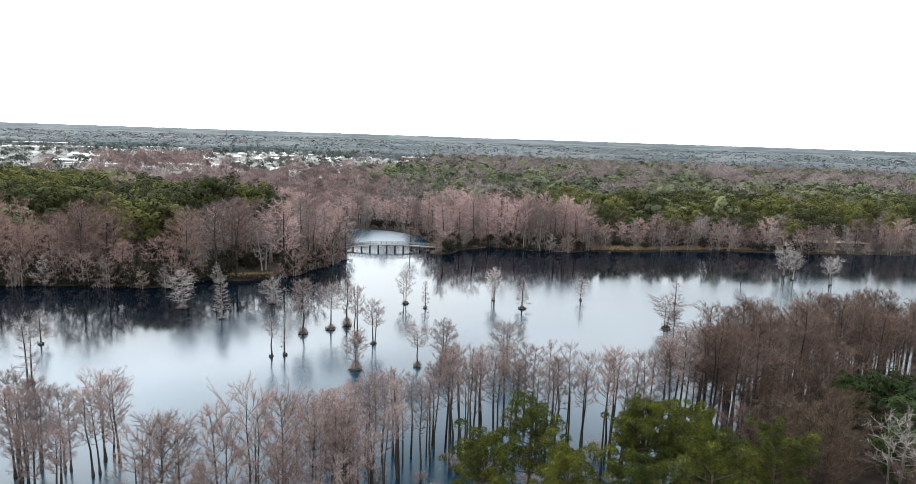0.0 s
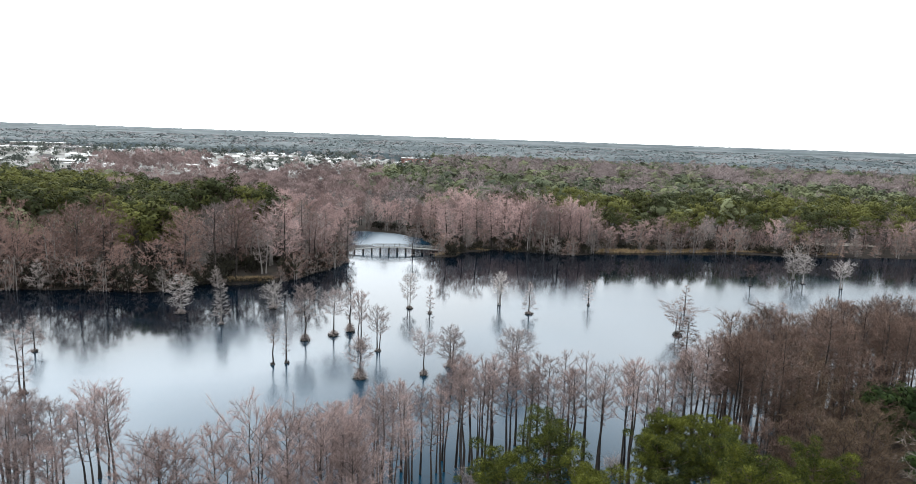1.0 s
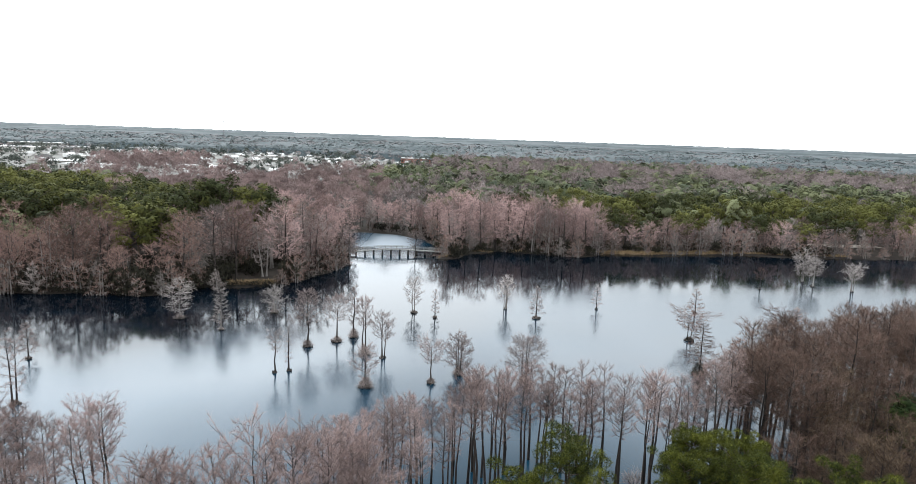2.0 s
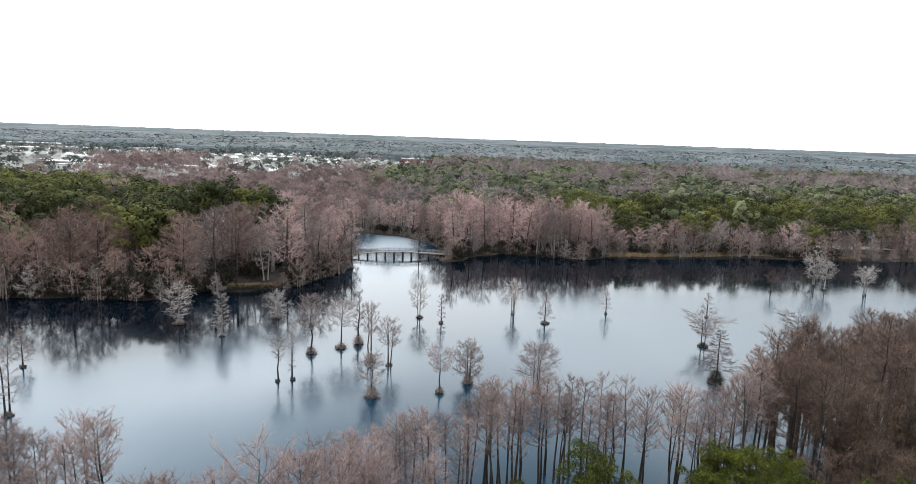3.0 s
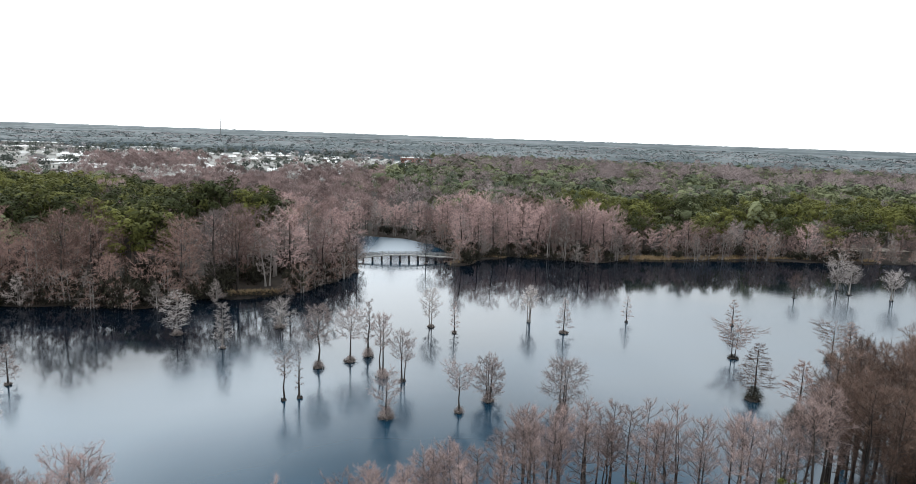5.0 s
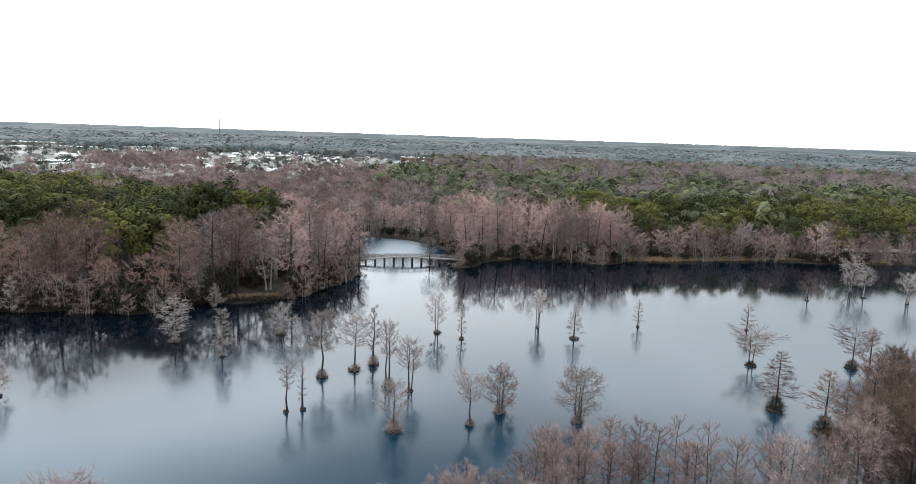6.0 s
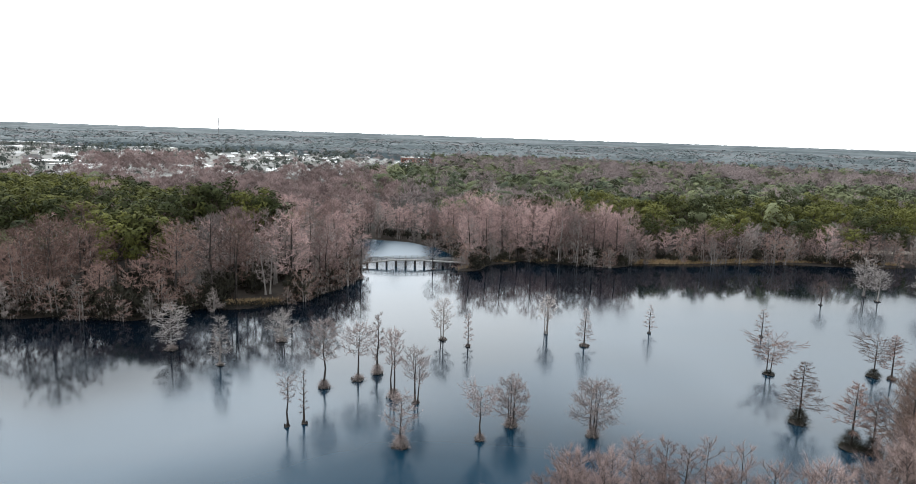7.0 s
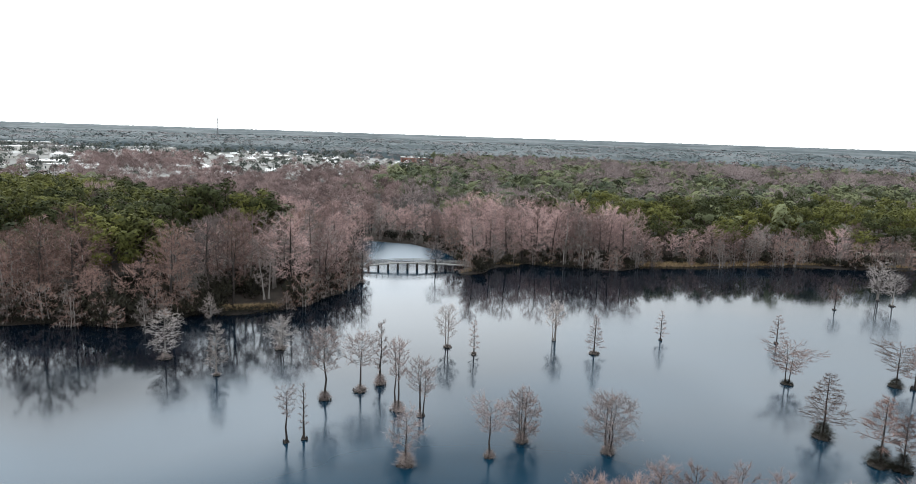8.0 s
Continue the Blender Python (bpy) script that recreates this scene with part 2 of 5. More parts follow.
class Shape:
    """Gathers tubes, blades and boxes into one mesh."""

    def __init__(self):
        self.v, self.f, self.n, self.slot = [], [], 0, []

    def add(self, verts, faces, slot=0):
        verts = np.asarray(verts, float).reshape(-1, 3)
        self.v.append(verts)
        self.slot += [slot] * len(faces)
        self.f += [tuple(int(i) + self.n for i in f) for f in faces]
        self.n += len(verts)

    def tube(self, pts, radii, sides=5, cap=False, slot=0):
        pts = [np.asarray(p, float) for p in pts]
        verts, faces = [], []
        for i, p in enumerate(pts):
            d = pts[min(i + 1, len(pts) - 1)] - pts[max(i - 1, 0)]
            d = d / (np.linalg.norm(d) + 1e-9)
            a = np.cross(d, (0.0, 0.0, 1.0) if abs(d[2]) < 0.9 else (1.0, 0.0, 0.0))
            a /= np.linalg.norm(a)
            b = np.cross(d, a)
            for k in range(sides):
                th = 2 * math.pi * k / sides
                verts.append(p + radii[i] * (math.cos(th) * a + math.sin(th) * b))
        for i in range(len(pts) - 1):
            for k in range(sides):
                k2 = (k + 1) % sides
                faces.append((i * sides + k, i * sides + k2, (i + 1) * sides + k2, (i + 1) * sides + k))
        if cap:
            faces.append(tuple(range((len(pts) - 1) * sides, len(pts) * sides)))
            faces.append(tuple(reversed(range(sides))))
        self.add(verts, faces, slot)

    def blades(self, base, direction, length, width, fold=0.0):
        """Tapering slivers, one triangle each (two, folded along the middle, if fold)."""
        base, direction = np.asarray(base, float), np.asarray(direction, float)
        n = len(base)
        direction = direction / (np.linalg.norm(direction, axis=1)[:, None] + 1e-9)
        side = np.cross(direction, rng.normal(size=(n, 3)))
        side /= np.linalg.norm(side, axis=1)[:, None] + 1e-9
        length, width = np.broadcast_to(length, n)[:, None], np.broadcast_to(width, n)[:, None]
        tip = base + direction * length
        if fold:
            lift = np.cross(side, direction) * width * fold
            v = np.stack([base - side * width / 2, base + lift, base + side * width / 2, tip], 1).reshape(-1, 3)
            f = [t for i in range(n) for t in ((4 * i, 4 * i + 1, 4 * i + 3), (4 * i + 1, 4 * i + 2, 4 * i + 3))]
        else:
            v = np.stack([base - side * width / 2, base + side * width / 2, tip], 1).reshape(-1, 3)
            f = [(3 * i, 3 * i + 1, 3 * i + 2) for i in range(n)]
        self.add(v, f)

    def patches(self, base, normal, length, width):
        """Leaf patches, one ragged triangle each, that face along normal."""
        n = len(base)
        normal = normal / (np.linalg.norm(normal, axis=1)[:, None] + 1e-9)
        aim = np.cross(normal, rng.normal(size=(n, 3)))
        aim /= np.linalg.norm(aim, axis=1)[:, None] + 1e-9
        side = np.cross(normal, aim)
        length, width = np.broadcast_to(length, n)[:, None], np.broadcast_to(width, n)[:, None]
        base = base - aim * length * 0.4
        v = np.stack([base - side * width / 2, base + side * width / 2, base + aim * length], 1).reshape(-1, 3)
        self.add(v, [(3 * i, 3 * i + 1, 3 * i + 2) for i in range(n)])

    def box(self, lo, hi, m=None):
        c = [Vector((x, y, z)) for z in (lo[2], hi[2]) for y in (lo[1], hi[1]) for x in (lo[0], hi[0])]
        if m is not None:
            c = [m @ p for p in c]
        self.add(c, [(0, 2, 3, 1), (4, 5, 7, 6), (0, 1, 5, 4), (2, 6, 7, 3), (0, 4, 6, 2), (1, 3, 7, 5)])

    def blob(self, centre, radius, rough=0.3, rings=4, sides=9):
        """An uneven mound."""
        verts, faces = [], []
        for i in range(rings + 1):
            th = math.pi * i / rings
            for k in range(sides):
                ph = 2 * math.pi * k / sides
                r = 1 + rough * rng.uniform(-1, 1)
                verts.append((centre[0] + radius[0] * r * math.sin(th) * math.cos(ph),
                              centre[1] + radius[1] * r * math.sin(th) * math.sin(ph), centre[2] + radius[2] * r * math.cos(th)))
        for i in range(rings):
            for k in range(sides):
                k2 = (k + 1) % sides
                faces.append((i * sides + k, (i + 1) * sides + k, (i + 1) * sides + k2, i * sides + k2))
        self.add(verts, faces)

    def mesh(self, name, mat, smooth=False):
        me = bpy.data.meshes.new(name)
        me.from_pydata(np.concatenate(self.v).tolist(), [], self.f)
        for m in mat if isinstance(mat, tuple) else (mat,):
            me.materials.append(m)
        if isinstance(mat, tuple):
            me.polygons.foreach_set("material_index", self.slot)
        if smooth:
            me.polygons.foreach_set("use_smooth", [True] * len(me.polygons))
        me.update()
        return me


def part(name, shape, mat, parent, label="", smooth=False):
    ob = new(name, shape.mesh(name, mat, smooth))
    if parent is not None:
        ob.parent = parent
    if label:
        ob["label"] = label
    return ob


def root(name, label, category, group=""):
    return tagged(new(name), label, category, group)


def unit(v):
    v = np.asarray(v, float)
    return v / (np.linalg.norm(v) + 1e-9)


PROFILE = {
    "cone": lambda s: 1.05 - 0.85 * s,
    "oval": lambda s: 0.35 + 0.75 * math.sin(math.pi * min(1, 0.15 + 0.8 * s)),
    "flat": lambda s: 0.35 + 0.75 * s if s < 0.85 else 0.8,
    "round": lambda s: math.sqrt(max(0.12, 1 - (2 * s - 0.9) ** 2)),
    "vase": lambda s: 0.35 + 0.9 * math.sin(math.pi * min(1.0, 0.1 + 0.75 * s)) * (0.45 + 0.55 * s),
    "slim": lambda s: 0.9 - 0.4 * s,
}


def bare_shapes(h, w, trunks=1, start=0.35, profile="vase", rise=0.5, limbs=26, twigs=1600, twig=(0.9, 0.045),
                moss=0, spread=0.5, lean=0.03, thick=1.0, sides=6, sub=4, wild=0.5, fine=True, slim=1.0, dark=0.5, ragged=0.25):
    """Trunk, crown and moss of a leafless tree of height h and crown width w, standing at the origin."""
    trunk, crown, hang = Shape(), Shape(), Shape()
    segs = []
    for k in range(trunks):
        a0 = 2 * math.pi * (k + rng.uniform(0, 0.6)) / trunks
        off = np.array((math.cos(a0), math.sin(a0), 0)) * (0 if trunks == 1 else spread)
        tilt = off * (0.35 if trunks > 1 else 0) + np.append(rng.normal(size=2) * lean * h, 0)
        hk = h * (1 if k == 0 else rng.uniform(0.8, 0.97))
        r0 = thick * (0.05 + 0.0125 * hk) * (1 if trunks == 1 else 0.8)
        ts = [0, 0.03, 0.09, 0.3, 0.55, 0.8, 1.0]
        flare = [2.3, 1.6, 1.15, 0.9, 0.66, 0.38, 0.1]
        wob = rng.normal(size=(7, 3)) * 0.007 * hk
        wob[:3] = 0
        pts = [off * (1 + 0.3 * s) + tilt * s ** 1.3 + np.array((0, 0, hk * s - (0.5 if s == 0 else 0))) + wob[i] * np.array((1, 1, 0))
               for i, s in enumerate(ts)]
        trunk.tube(pts, [r0 * f for f in flare], sides)
        n = max(4, limbs // trunks)
        az = rng.uniform(0, 6.28)
        for i in range(n):
            s = start + (0.985 - start) * ((i + rng.uniform(0, 0.9)) / n)
            j = max(q for q in range(6) if ts[q] <= s)
            p = pts[j] + (pts[j + 1] - pts[j]) * (s - ts[j]) / (ts[j + 1] - ts[j])
            az += 2.4 + rng.uniform(-0.5, 0.5)
            sc = (s - start) / (1 - start)
            length = 0.5 * w * PROFILE[profile](sc) * rng.uniform(1 - ragged, 1 + 0.5 * ragged) * (1 if trunks == 1 else 0.9)
            up = rise * (0.6 + 0.8 * sc) + rng.uniform(-0.15, 0.15)
            d = unit((math.cos(az), math.sin(az), up))
            q1 = p + d * length * 0.5
            d2 = unit(d + np.array((0, 0, 0.45 * rise + 0.1)) + rng.normal(size=3) * 0.2)
            q2 = q1 + d2 * length * 0.55
            if q2[2] > h * 1.02:
                q2[2] = h * rng.uniform(0.96, 1.02)
            rb = slim * (r0 * 0.20 * (1.1 - 0.6 * s) + 0.010)
            crown.tube((p, q1, q2), (rb, rb * 0.55, 0.012), 3, slot=1)
            segs += [(p + (q1 - p) * 0.35, q1), (q1, q2)]
            for _ in range(sub):
                u = rng.uniform(0.3, 1.0)
                b = p + (q1 - p) * u * 2 if u < 0.5 else q1 + (q2 - q1) * (u - 0.5) * 2
                dd = unit(d * 0.7 + rng.normal(size=3) * np.array((0.55, 0.55, 0.26 if wild < 0.4 else 0.55)) + np.array((0, 0, 0.35 * rise)))
                b2 = b + dd * length * rng.uniform(0.25, 0.5)
                if fine:
                    crown.tube((b, b2), (rb * 0.4 + 0.006, 0.006), 3, slot=1 if rng.uniform() < dark else 0)
                else:
                    crown.blades([b], [b2 - b], np.linalg.norm(b2 - b), rb * 1.2 + 0.03)
                segs += [(b, b2)]
        top = pts[-1]
        segs.append((pts[-2] + (top - pts[-2]) * 0.4, top))
    a, b = np.array([s[0] for s in segs]), np.array([s[1] for s in segs])
    ln = np.linalg.norm(b - a, axis=1)
    pick = rng.choice(len(segs), size=twigs, p=(ln + 0.15) / (ln + 0.15).sum())
    u = rng.uniform(0.02, 1, size=(twigs, 1)) ** 0.6
    base = a[pick] + (b - a)[pick] * u
    d = (b - a)[pick] / (ln[pick][:, None] + 1e-6)
    d = d * 0.7 + rng.normal(size=(twigs, 3)) * wild + np.array((0, 0, 0.35 * rise))
    crown.blades(base, d, twig[0] * rng.uniform(0.5, 1.25, twigs), twig[1] * rng.uniform(0.7, 1.3, twigs))
    if moss:
        pick = rng.choice(len(segs), size=moss, p=(ln + 0.1) / (ln + 0.1).sum())
        base = a[pick] + (b - a)[pick] * rng.uniform(0.2, 1, size=(moss, 1))
        d = np.array((0, 0, -1.0)) + rng.normal(size=(moss, 3)) * 0.25
        hang.blades(base, d, rng.uniform(0.4, 1.3, moss), rng.uniform(0.10, 0.26, moss))
    return trunk, crown, hang


def bare_tree(name, label, category, group="", bark=BARK, twigs_mat=TWIG, bush=0.0, mound=0.0, bush_mat=BRUSH, **kw):
    mound, bush = mound * 0.8, bush * 0.8
    thing = root(name, label, category, group)
    trunk, crown, hang = bare_shapes(**kw)
    part("trunk", trunk, bark, thing, smooth=True)
    part("crown", crown, (twigs_mat, bark), thing)
    if kw.get("moss"):
        tagged(part("hanging_moss", hang, MOSS, thing, "grey hanging moss"), kind="stuff")
    if mound:
        s = Shape()
        s.blob((0, 0, 0.0), (mound * 0.9, mound * 0.8, 0.16 + 0.16 * mound), 0.4, 5, 12)
        part("root_mound", s, SOIL, thing, "dark wet root mound")
        for _ in range(4):
            a, r = rng.uniform(0, 6.28), mound * rng.uniform(0.5, 1.0)
            s = Shape()
            s.blob((r * math.cos(a), r * math.sin(a), 0.0), (0.17, 0.17, rng.uniform(0.2, 0.5)), 0.3, 3, 6)
            part("root_knee", s, SOIL, thing)
    if bush:
        n = int(1000 * bush)
        s = Shape()
        a, r = rng.uniform(0, 6.28, n), 0.85 * max(mound, 0.7) * np.sqrt(rng.uniform(0, 1, n)) * rng.uniform(0.5, 1.2, n)
        high = rng.uniform(0, 1, n) ** 1.5
        base = np.stack([r * np.cos(a) * (1.25 - high), r * np.sin(a) * (1.25 - high), 0.2 + 0.95 * bush * high], 1)
        d = np.stack([np.cos(a) * 0.8, np.sin(a) * 0.8, rng.uniform(-0.5, 0.8, n)], 1) + rng.normal(size=(n, 3)) * 0.3
        s.blades(base, d, rng.uniform(0.25, 0.9, n) * (0.6 + 0.35 * bush), 0.026)
        part("base_shrub", s, bush_mat, thing, "brush round the foot")
    return thing


def pine_shapes(h, w, start=0.45, limbs=26, pads=3, leaves=60, blade=(0.9, 0.5), clump=0.12, needles=False):
    trunk, crown = Shape(), Shape()
    lean = np.append(rng.normal(size=2) * 0.03 * h, 0)
    ts = [0, 0.05, 0.3, 0.6, 0.85, 1.0]
    pts = [lean * s ** 1.5 + np.array((0, 0, h * 0.97 * s - (0.4 if s == 0 else 0))) for s in ts]
    r0 = 0.06 + 0.0125 * h
    trunk.tube(pts, [r0 * f for f in (1.5, 1.1, 0.9, 0.65, 0.35, 0.08)], 6)
    ends, az = [], rng.uniform(0, 6.28)
    for i in range(limbs):
        s = start + (0.97 - start) * ((i + rng.uniform(0, 0.9)) / limbs)
        sc = (s - start) / (1 - start)
        p = lean * s ** 1.5 + np.array((0, 0, h * 0.97 * s))
        az += 2.4 + rng.uniform(-0.4, 0.4)
        length = 0.5 * w * (0.45 + 0.75 * math.sin(math.pi * (0.22 + 0.70 * sc))) * rng.uniform(0.6, 1.1)
        d = unit((math.cos(az), math.sin(az), 0.15 + 0.7 * sc))
        q1, q2 = p + d * length * 0.6, p + d * length + np.array((0, 0, 0.12 * length))
        trunk.tube((p, q1, q2), (r0 * 0.3, r0 * 0.2, 0.02), 3)
        for pad in range(pads):
            u = (pad + 1) / pads
            mid = p + (q2 - p) * (0.25 + 0.75 * u) + rng.normal(size=3) * np.array((1, 1, 0.4)) * 0.05 * w
            ends.append((mid, clump * w * rng.uniform(0.7, 1.25)))
    ends.append((pts[-1], clump * w * 0.9))
    for mid, r in ends:
        n = int(leaves * (r / (clump * w)) ** 2)
        d = rng.normal(size=(n, 3))
        d[:, 2] = d[:, 2] * 0.9 + 0.45
        d /= np.linalg.norm(d, axis=1)[:, None]
        lump = 1 + 0.16 * np.sin(5 * d[:, :1] + mid[0] * 9) * np.sin(5 * d[:, 1:2] + mid[1] * 9)
        at = mid + d * r * lump * rng.uniform(0.86, 1.03, (n, 1)) * np.array((1, 1, 0.72))
        if needles:
            k = n // 3
            crown.patches(mid + (at[:k] - mid) * 0.86, d[:k] + rng.normal(size=(k, 3)) * 0.2, 0.24 * rng.uniform(0.7, 1.3, k), 0.09 * rng.uniform(0.7, 1.3, k))
            crown.blades(at - d * 0.14, d + np.array((0, 0, 0.35)) + rng.normal(size=(n, 3)) * 0.4, blade[0] * rng.uniform(0.6, 1.2, n), blade[1] * rng.uniform(0.7, 1.3, n))
        else:
            out = unit(mid - np.array((lean[0] * 0.5, lean[1] * 0.5, h * (0.35 + 0.5 * start))))
            crown.patches(at, d + out * 0.7 + rng.normal(size=(n, 3)) * 0.13, blade[0] * rng.uniform(0.6, 1.3, n), blade[1] * rng.uniform(0.6, 1.3, n))
    return trunk, crown


def pine_tree(name, label, group="", mat=NEEDLE, **kw):
    thing = root(name, label, "pine tree", group)
    trunk, crown = pine_shapes(**kw)
    part("trunk", trunk, BARK_PINE, thing, smooth=True)
    part("crown", crown, mat, thing)
    return thing


def bush_thing(name, label, mat, h, w, n, blade, group=""):
    """A low shrub: short stems from the ground and many leaves or twigs."""
    thing = root(name, label, "shrub", group)
    stem, leaf = Shape(), Shape()
    c = []
    for i in range(9):
        a = 2.4 * i + rng.uniform(-0.4, 0.4)
        e = np.array((math.cos(a) * w * 0.4 * rng.uniform(0.4, 1), math.sin(a) * w * 0.4 * rng.uniform(0.4, 1), h * rng.uniform(0.5, 0.85)))
        stem.tube(((0.1 * math.cos(a), 0.1 * math.sin(a), -0.3), e * 0.55, e), (0.06, 0.04, 0.01), 3)
        c += [e, e * 0.7]
    c = np.array(c)[rng.integers(0, len(c), n)] + rng.normal(size=(n, 3)) * np.array((w * 0.13, w * 0.13, h * 0.12))
    c[:, 2] = np.maximum(c[:, 2], 0.1)
    d = rng.normal(size=(n, 3)) + np.array((0, 0, 0.4)) + c / max(w, h) * 1.5
    leaf.blades(c, d, blade[0] * rng.uniform(0.6, 1.3, n), blade[1] * rng.uniform(0.7, 1.3, n))
    part("woody_base", stem, BARK, thing)
    part("foliage", leaf, mat, thing)
    return thing


def scatter(polygon, gap, seed, limit=100000):
    """Points at least gap apart inside a polygon of the plan."""
    r = random.Random(seed)
    poly = [Vector((x, y)) for x, y in polygon]
    x0, x1 = min(p.x for p in poly), max(p.x for p in poly)
    y0, y1 = min(p.y for p in poly), max(p.y for p in poly)
    got, cells = [], {}
    for _ in range(int((x1 - x0) * (y1 - y0) / gap ** 2 * 9)):
        x, y = r.uniform(x0, x1), r.uniform(y0, y1)
        if not inside(poly, x, y):
            continue
        ci, cj = int(x // gap), int(y // gap)
        if any((x - a) ** 2 + (y - b) ** 2 < gap * gap for i in (-1, 0, 1) for j in (-1, 0, 1) for a, b in cells.get((ci + i, cj + j), ())):
            continue
        cells.setdefault((ci, cj), []).append((x, y))
        got.append((x, y))
        if len(got) >= limit:
            break
    return got


def inside(poly, x, y):
    hit = False
    for i in range(len(poly)):
        ax, ay = poly[i - 1]
        bx, by = poly[i]
        if (ay > y) != (by > y) and x < (bx - ax) * (y - ay) / (by - ay) + ax:
            hit = not hit
    return hit


# ---- ground and water ----
TOWN = [(-760, 600), (-420, 420), (-300, 385), (-200, 420), (-120, 480), (-70, 600), (-35, 760), (-20, 900), (-60, 1050), (-300, 1150), (-500, 1150), (-900, 1100)]


def in_polygon(poly, x, y):
    wet = np.zeros(x.shape, bool)
    for i in range(len(poly)):
        ax, ay = poly[i - 1]
        bx, by = poly[i]
        if ay != by:
            wet ^= ((ay > y) != (by > y)) & (x < (bx - ax) * (y - ay) / (by - ay) + ax)
    return wet


SHORE_FAR_WEST = [(-420, 140), (-200, 155), (-120, 164), (-99, 168), (-88, 170), (-75, 168.4), (-69.5, 172.5), (-63, 179), (-56, 181),
                  (-49, 184), (-43, 188), (-39, 195), (-35, 205), (-32.3, 213.4), (-33, 225)]
POND = [(-35, 236), (-38, 250), (-43, 268), (-44, 280), (-37, 290.5), (-30, 289), (-21.5, 285), (-10, 274), (-3.7, 255), (-2.5, 243), (-3, 232)]
SHORE_FAR_EAST = [(2.5, 234), (9.6, 246), (20, 251), (29, 250), (38, 247), (50, 245.6), (59, 252), (68.5, 256), (80, 255), (94, 259),
                  (112, 262), (124, 262), (133, 259), (159, 262), (260, 268), (420, 270)]
SHORE_NEAR = [(420, 150), (200, 140), (120, 127), (95, 120), (72, 108), (57, 97), (47, 86), (40, 79), (30, 77), (18, 72), (8, 67), (0, 58),
              (-20, 50), (-420, 40)]
LAKE = SHORE_FAR_WEST + POND + SHORE_FAR_EAST + SHORE_NEAR


def line_distance(path, x, y):
    """Metres from an open line of the plan; x and y are arrays."""
    best = np.full(x.shape, 1e9)
    for (ax, ay), (bx, by) in zip(path, path[1:]):
        ux, uy = bx - ax, by - ay
        u = np.clip(((x - ax) * ux + (y - ay) * uy) / (ux * ux + uy * uy), 0, 1)
        best = np.minimum(best, np.hypot(x - ax - u * ux, y - ay - u * uy))
    return best


def lake_distance(x, y):
    """Metres from the shore, negative over the water; x and y are arrays."""
    best = np.full(x.shape, 1e9)
    wet = np.zeros(x.shape, bool)
    for i in range(len(LAKE)):
        ax, ay = LAKE[i - 1]
        bx, by = LAKE[i]
        ux, uy = bx - ax, by - ay
        u = np.clip(((x - ax) * ux + (y - ay) * uy) / (ux * ux + uy * uy), 0, 1)
        best = np.minimum(best, np.hypot(x - ax - u * ux, y - ay - u * uy))
        if ay != by:
            cross = ((ay > y) != (by > y)) & (x < ux * (y - ay) / uy + ax)
            wet ^= cross
    return np.where(wet, -best, best)


def ground_height(x, y):
    x, y = np.asarray(x, float), np.asarray(y, float)
    d = lake_distance(x, y)
    d = d + 0.9 * np.sin(x * 0.31 + 1.3 * np.sin(y * 0.17)) + 0.7 * np.sin(y * 0.43 + x * 0.13)
    z = np.where(d < 0, np.maximum(-1.6, d * 0.22), 0.55 * (1 - np.exp(-np.maximum(d, 0) / 2.5)) + np.minimum(np.maximum(d, 0), 150) * 0.006)
    far = np.clip((np.hypot(x, y) - 1300) / 3600, 0, 1)
    return z + 25.0 * far ** 1.1 + np.where(d > 4, 0.25 * np.sin(x * 0.11) * np.sin(y * 0.09 + 1), 0)


def sheet_axis(fine0, fine1, step, end0, end1):
    axis = list(np.arange(fine0, fine1 + 0.1, step))
    s = step
    while axis[-1] < end1:
        s *= 1.16
        axis.append(axis[-1] + s)
    s, low = step, []
    p = fine0
    while p > end0:
        s *= 1.16
        p -= s
        low.append(p)
    return np.array(low[::-1] + axis)


gx, gy = sheet_axis(-140, 180, 2.5, -5600, 5600), sheet_axis(44, 300, 2.5, -900, 5600)
GX, GY = np.meshgrid(gx, gy)
GZ = ground_height(GX, GY)
nx, ny = len(gx), len(gy)
gm = bpy.data.meshes.new("ground")
gm.from_pydata(np.stack([GX.ravel(), GY.ravel(), GZ.ravel()], 1).tolist(), [],
               [(j * nx + i, j * nx + i + 1, (j + 1) * nx + i + 1, (j + 1) * nx + i) for j in range(ny - 1) for i in range(nx - 1)])
gm.polygons.foreach_set("use_smooth", [True] * len(gm.polygons))
cx, cy = (gx[:-1] + gx[1:]) / 2, (gy[:-1] + gy[1:]) / 2
CX, CY = np.meshgrid(cx, cy)
for m in (GROUND, TOWN_GROUND, FAR_GROUND):
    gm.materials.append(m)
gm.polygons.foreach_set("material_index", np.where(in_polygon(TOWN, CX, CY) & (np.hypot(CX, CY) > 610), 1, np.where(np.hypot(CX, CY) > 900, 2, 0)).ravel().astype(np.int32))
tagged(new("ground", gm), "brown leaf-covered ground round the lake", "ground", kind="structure")

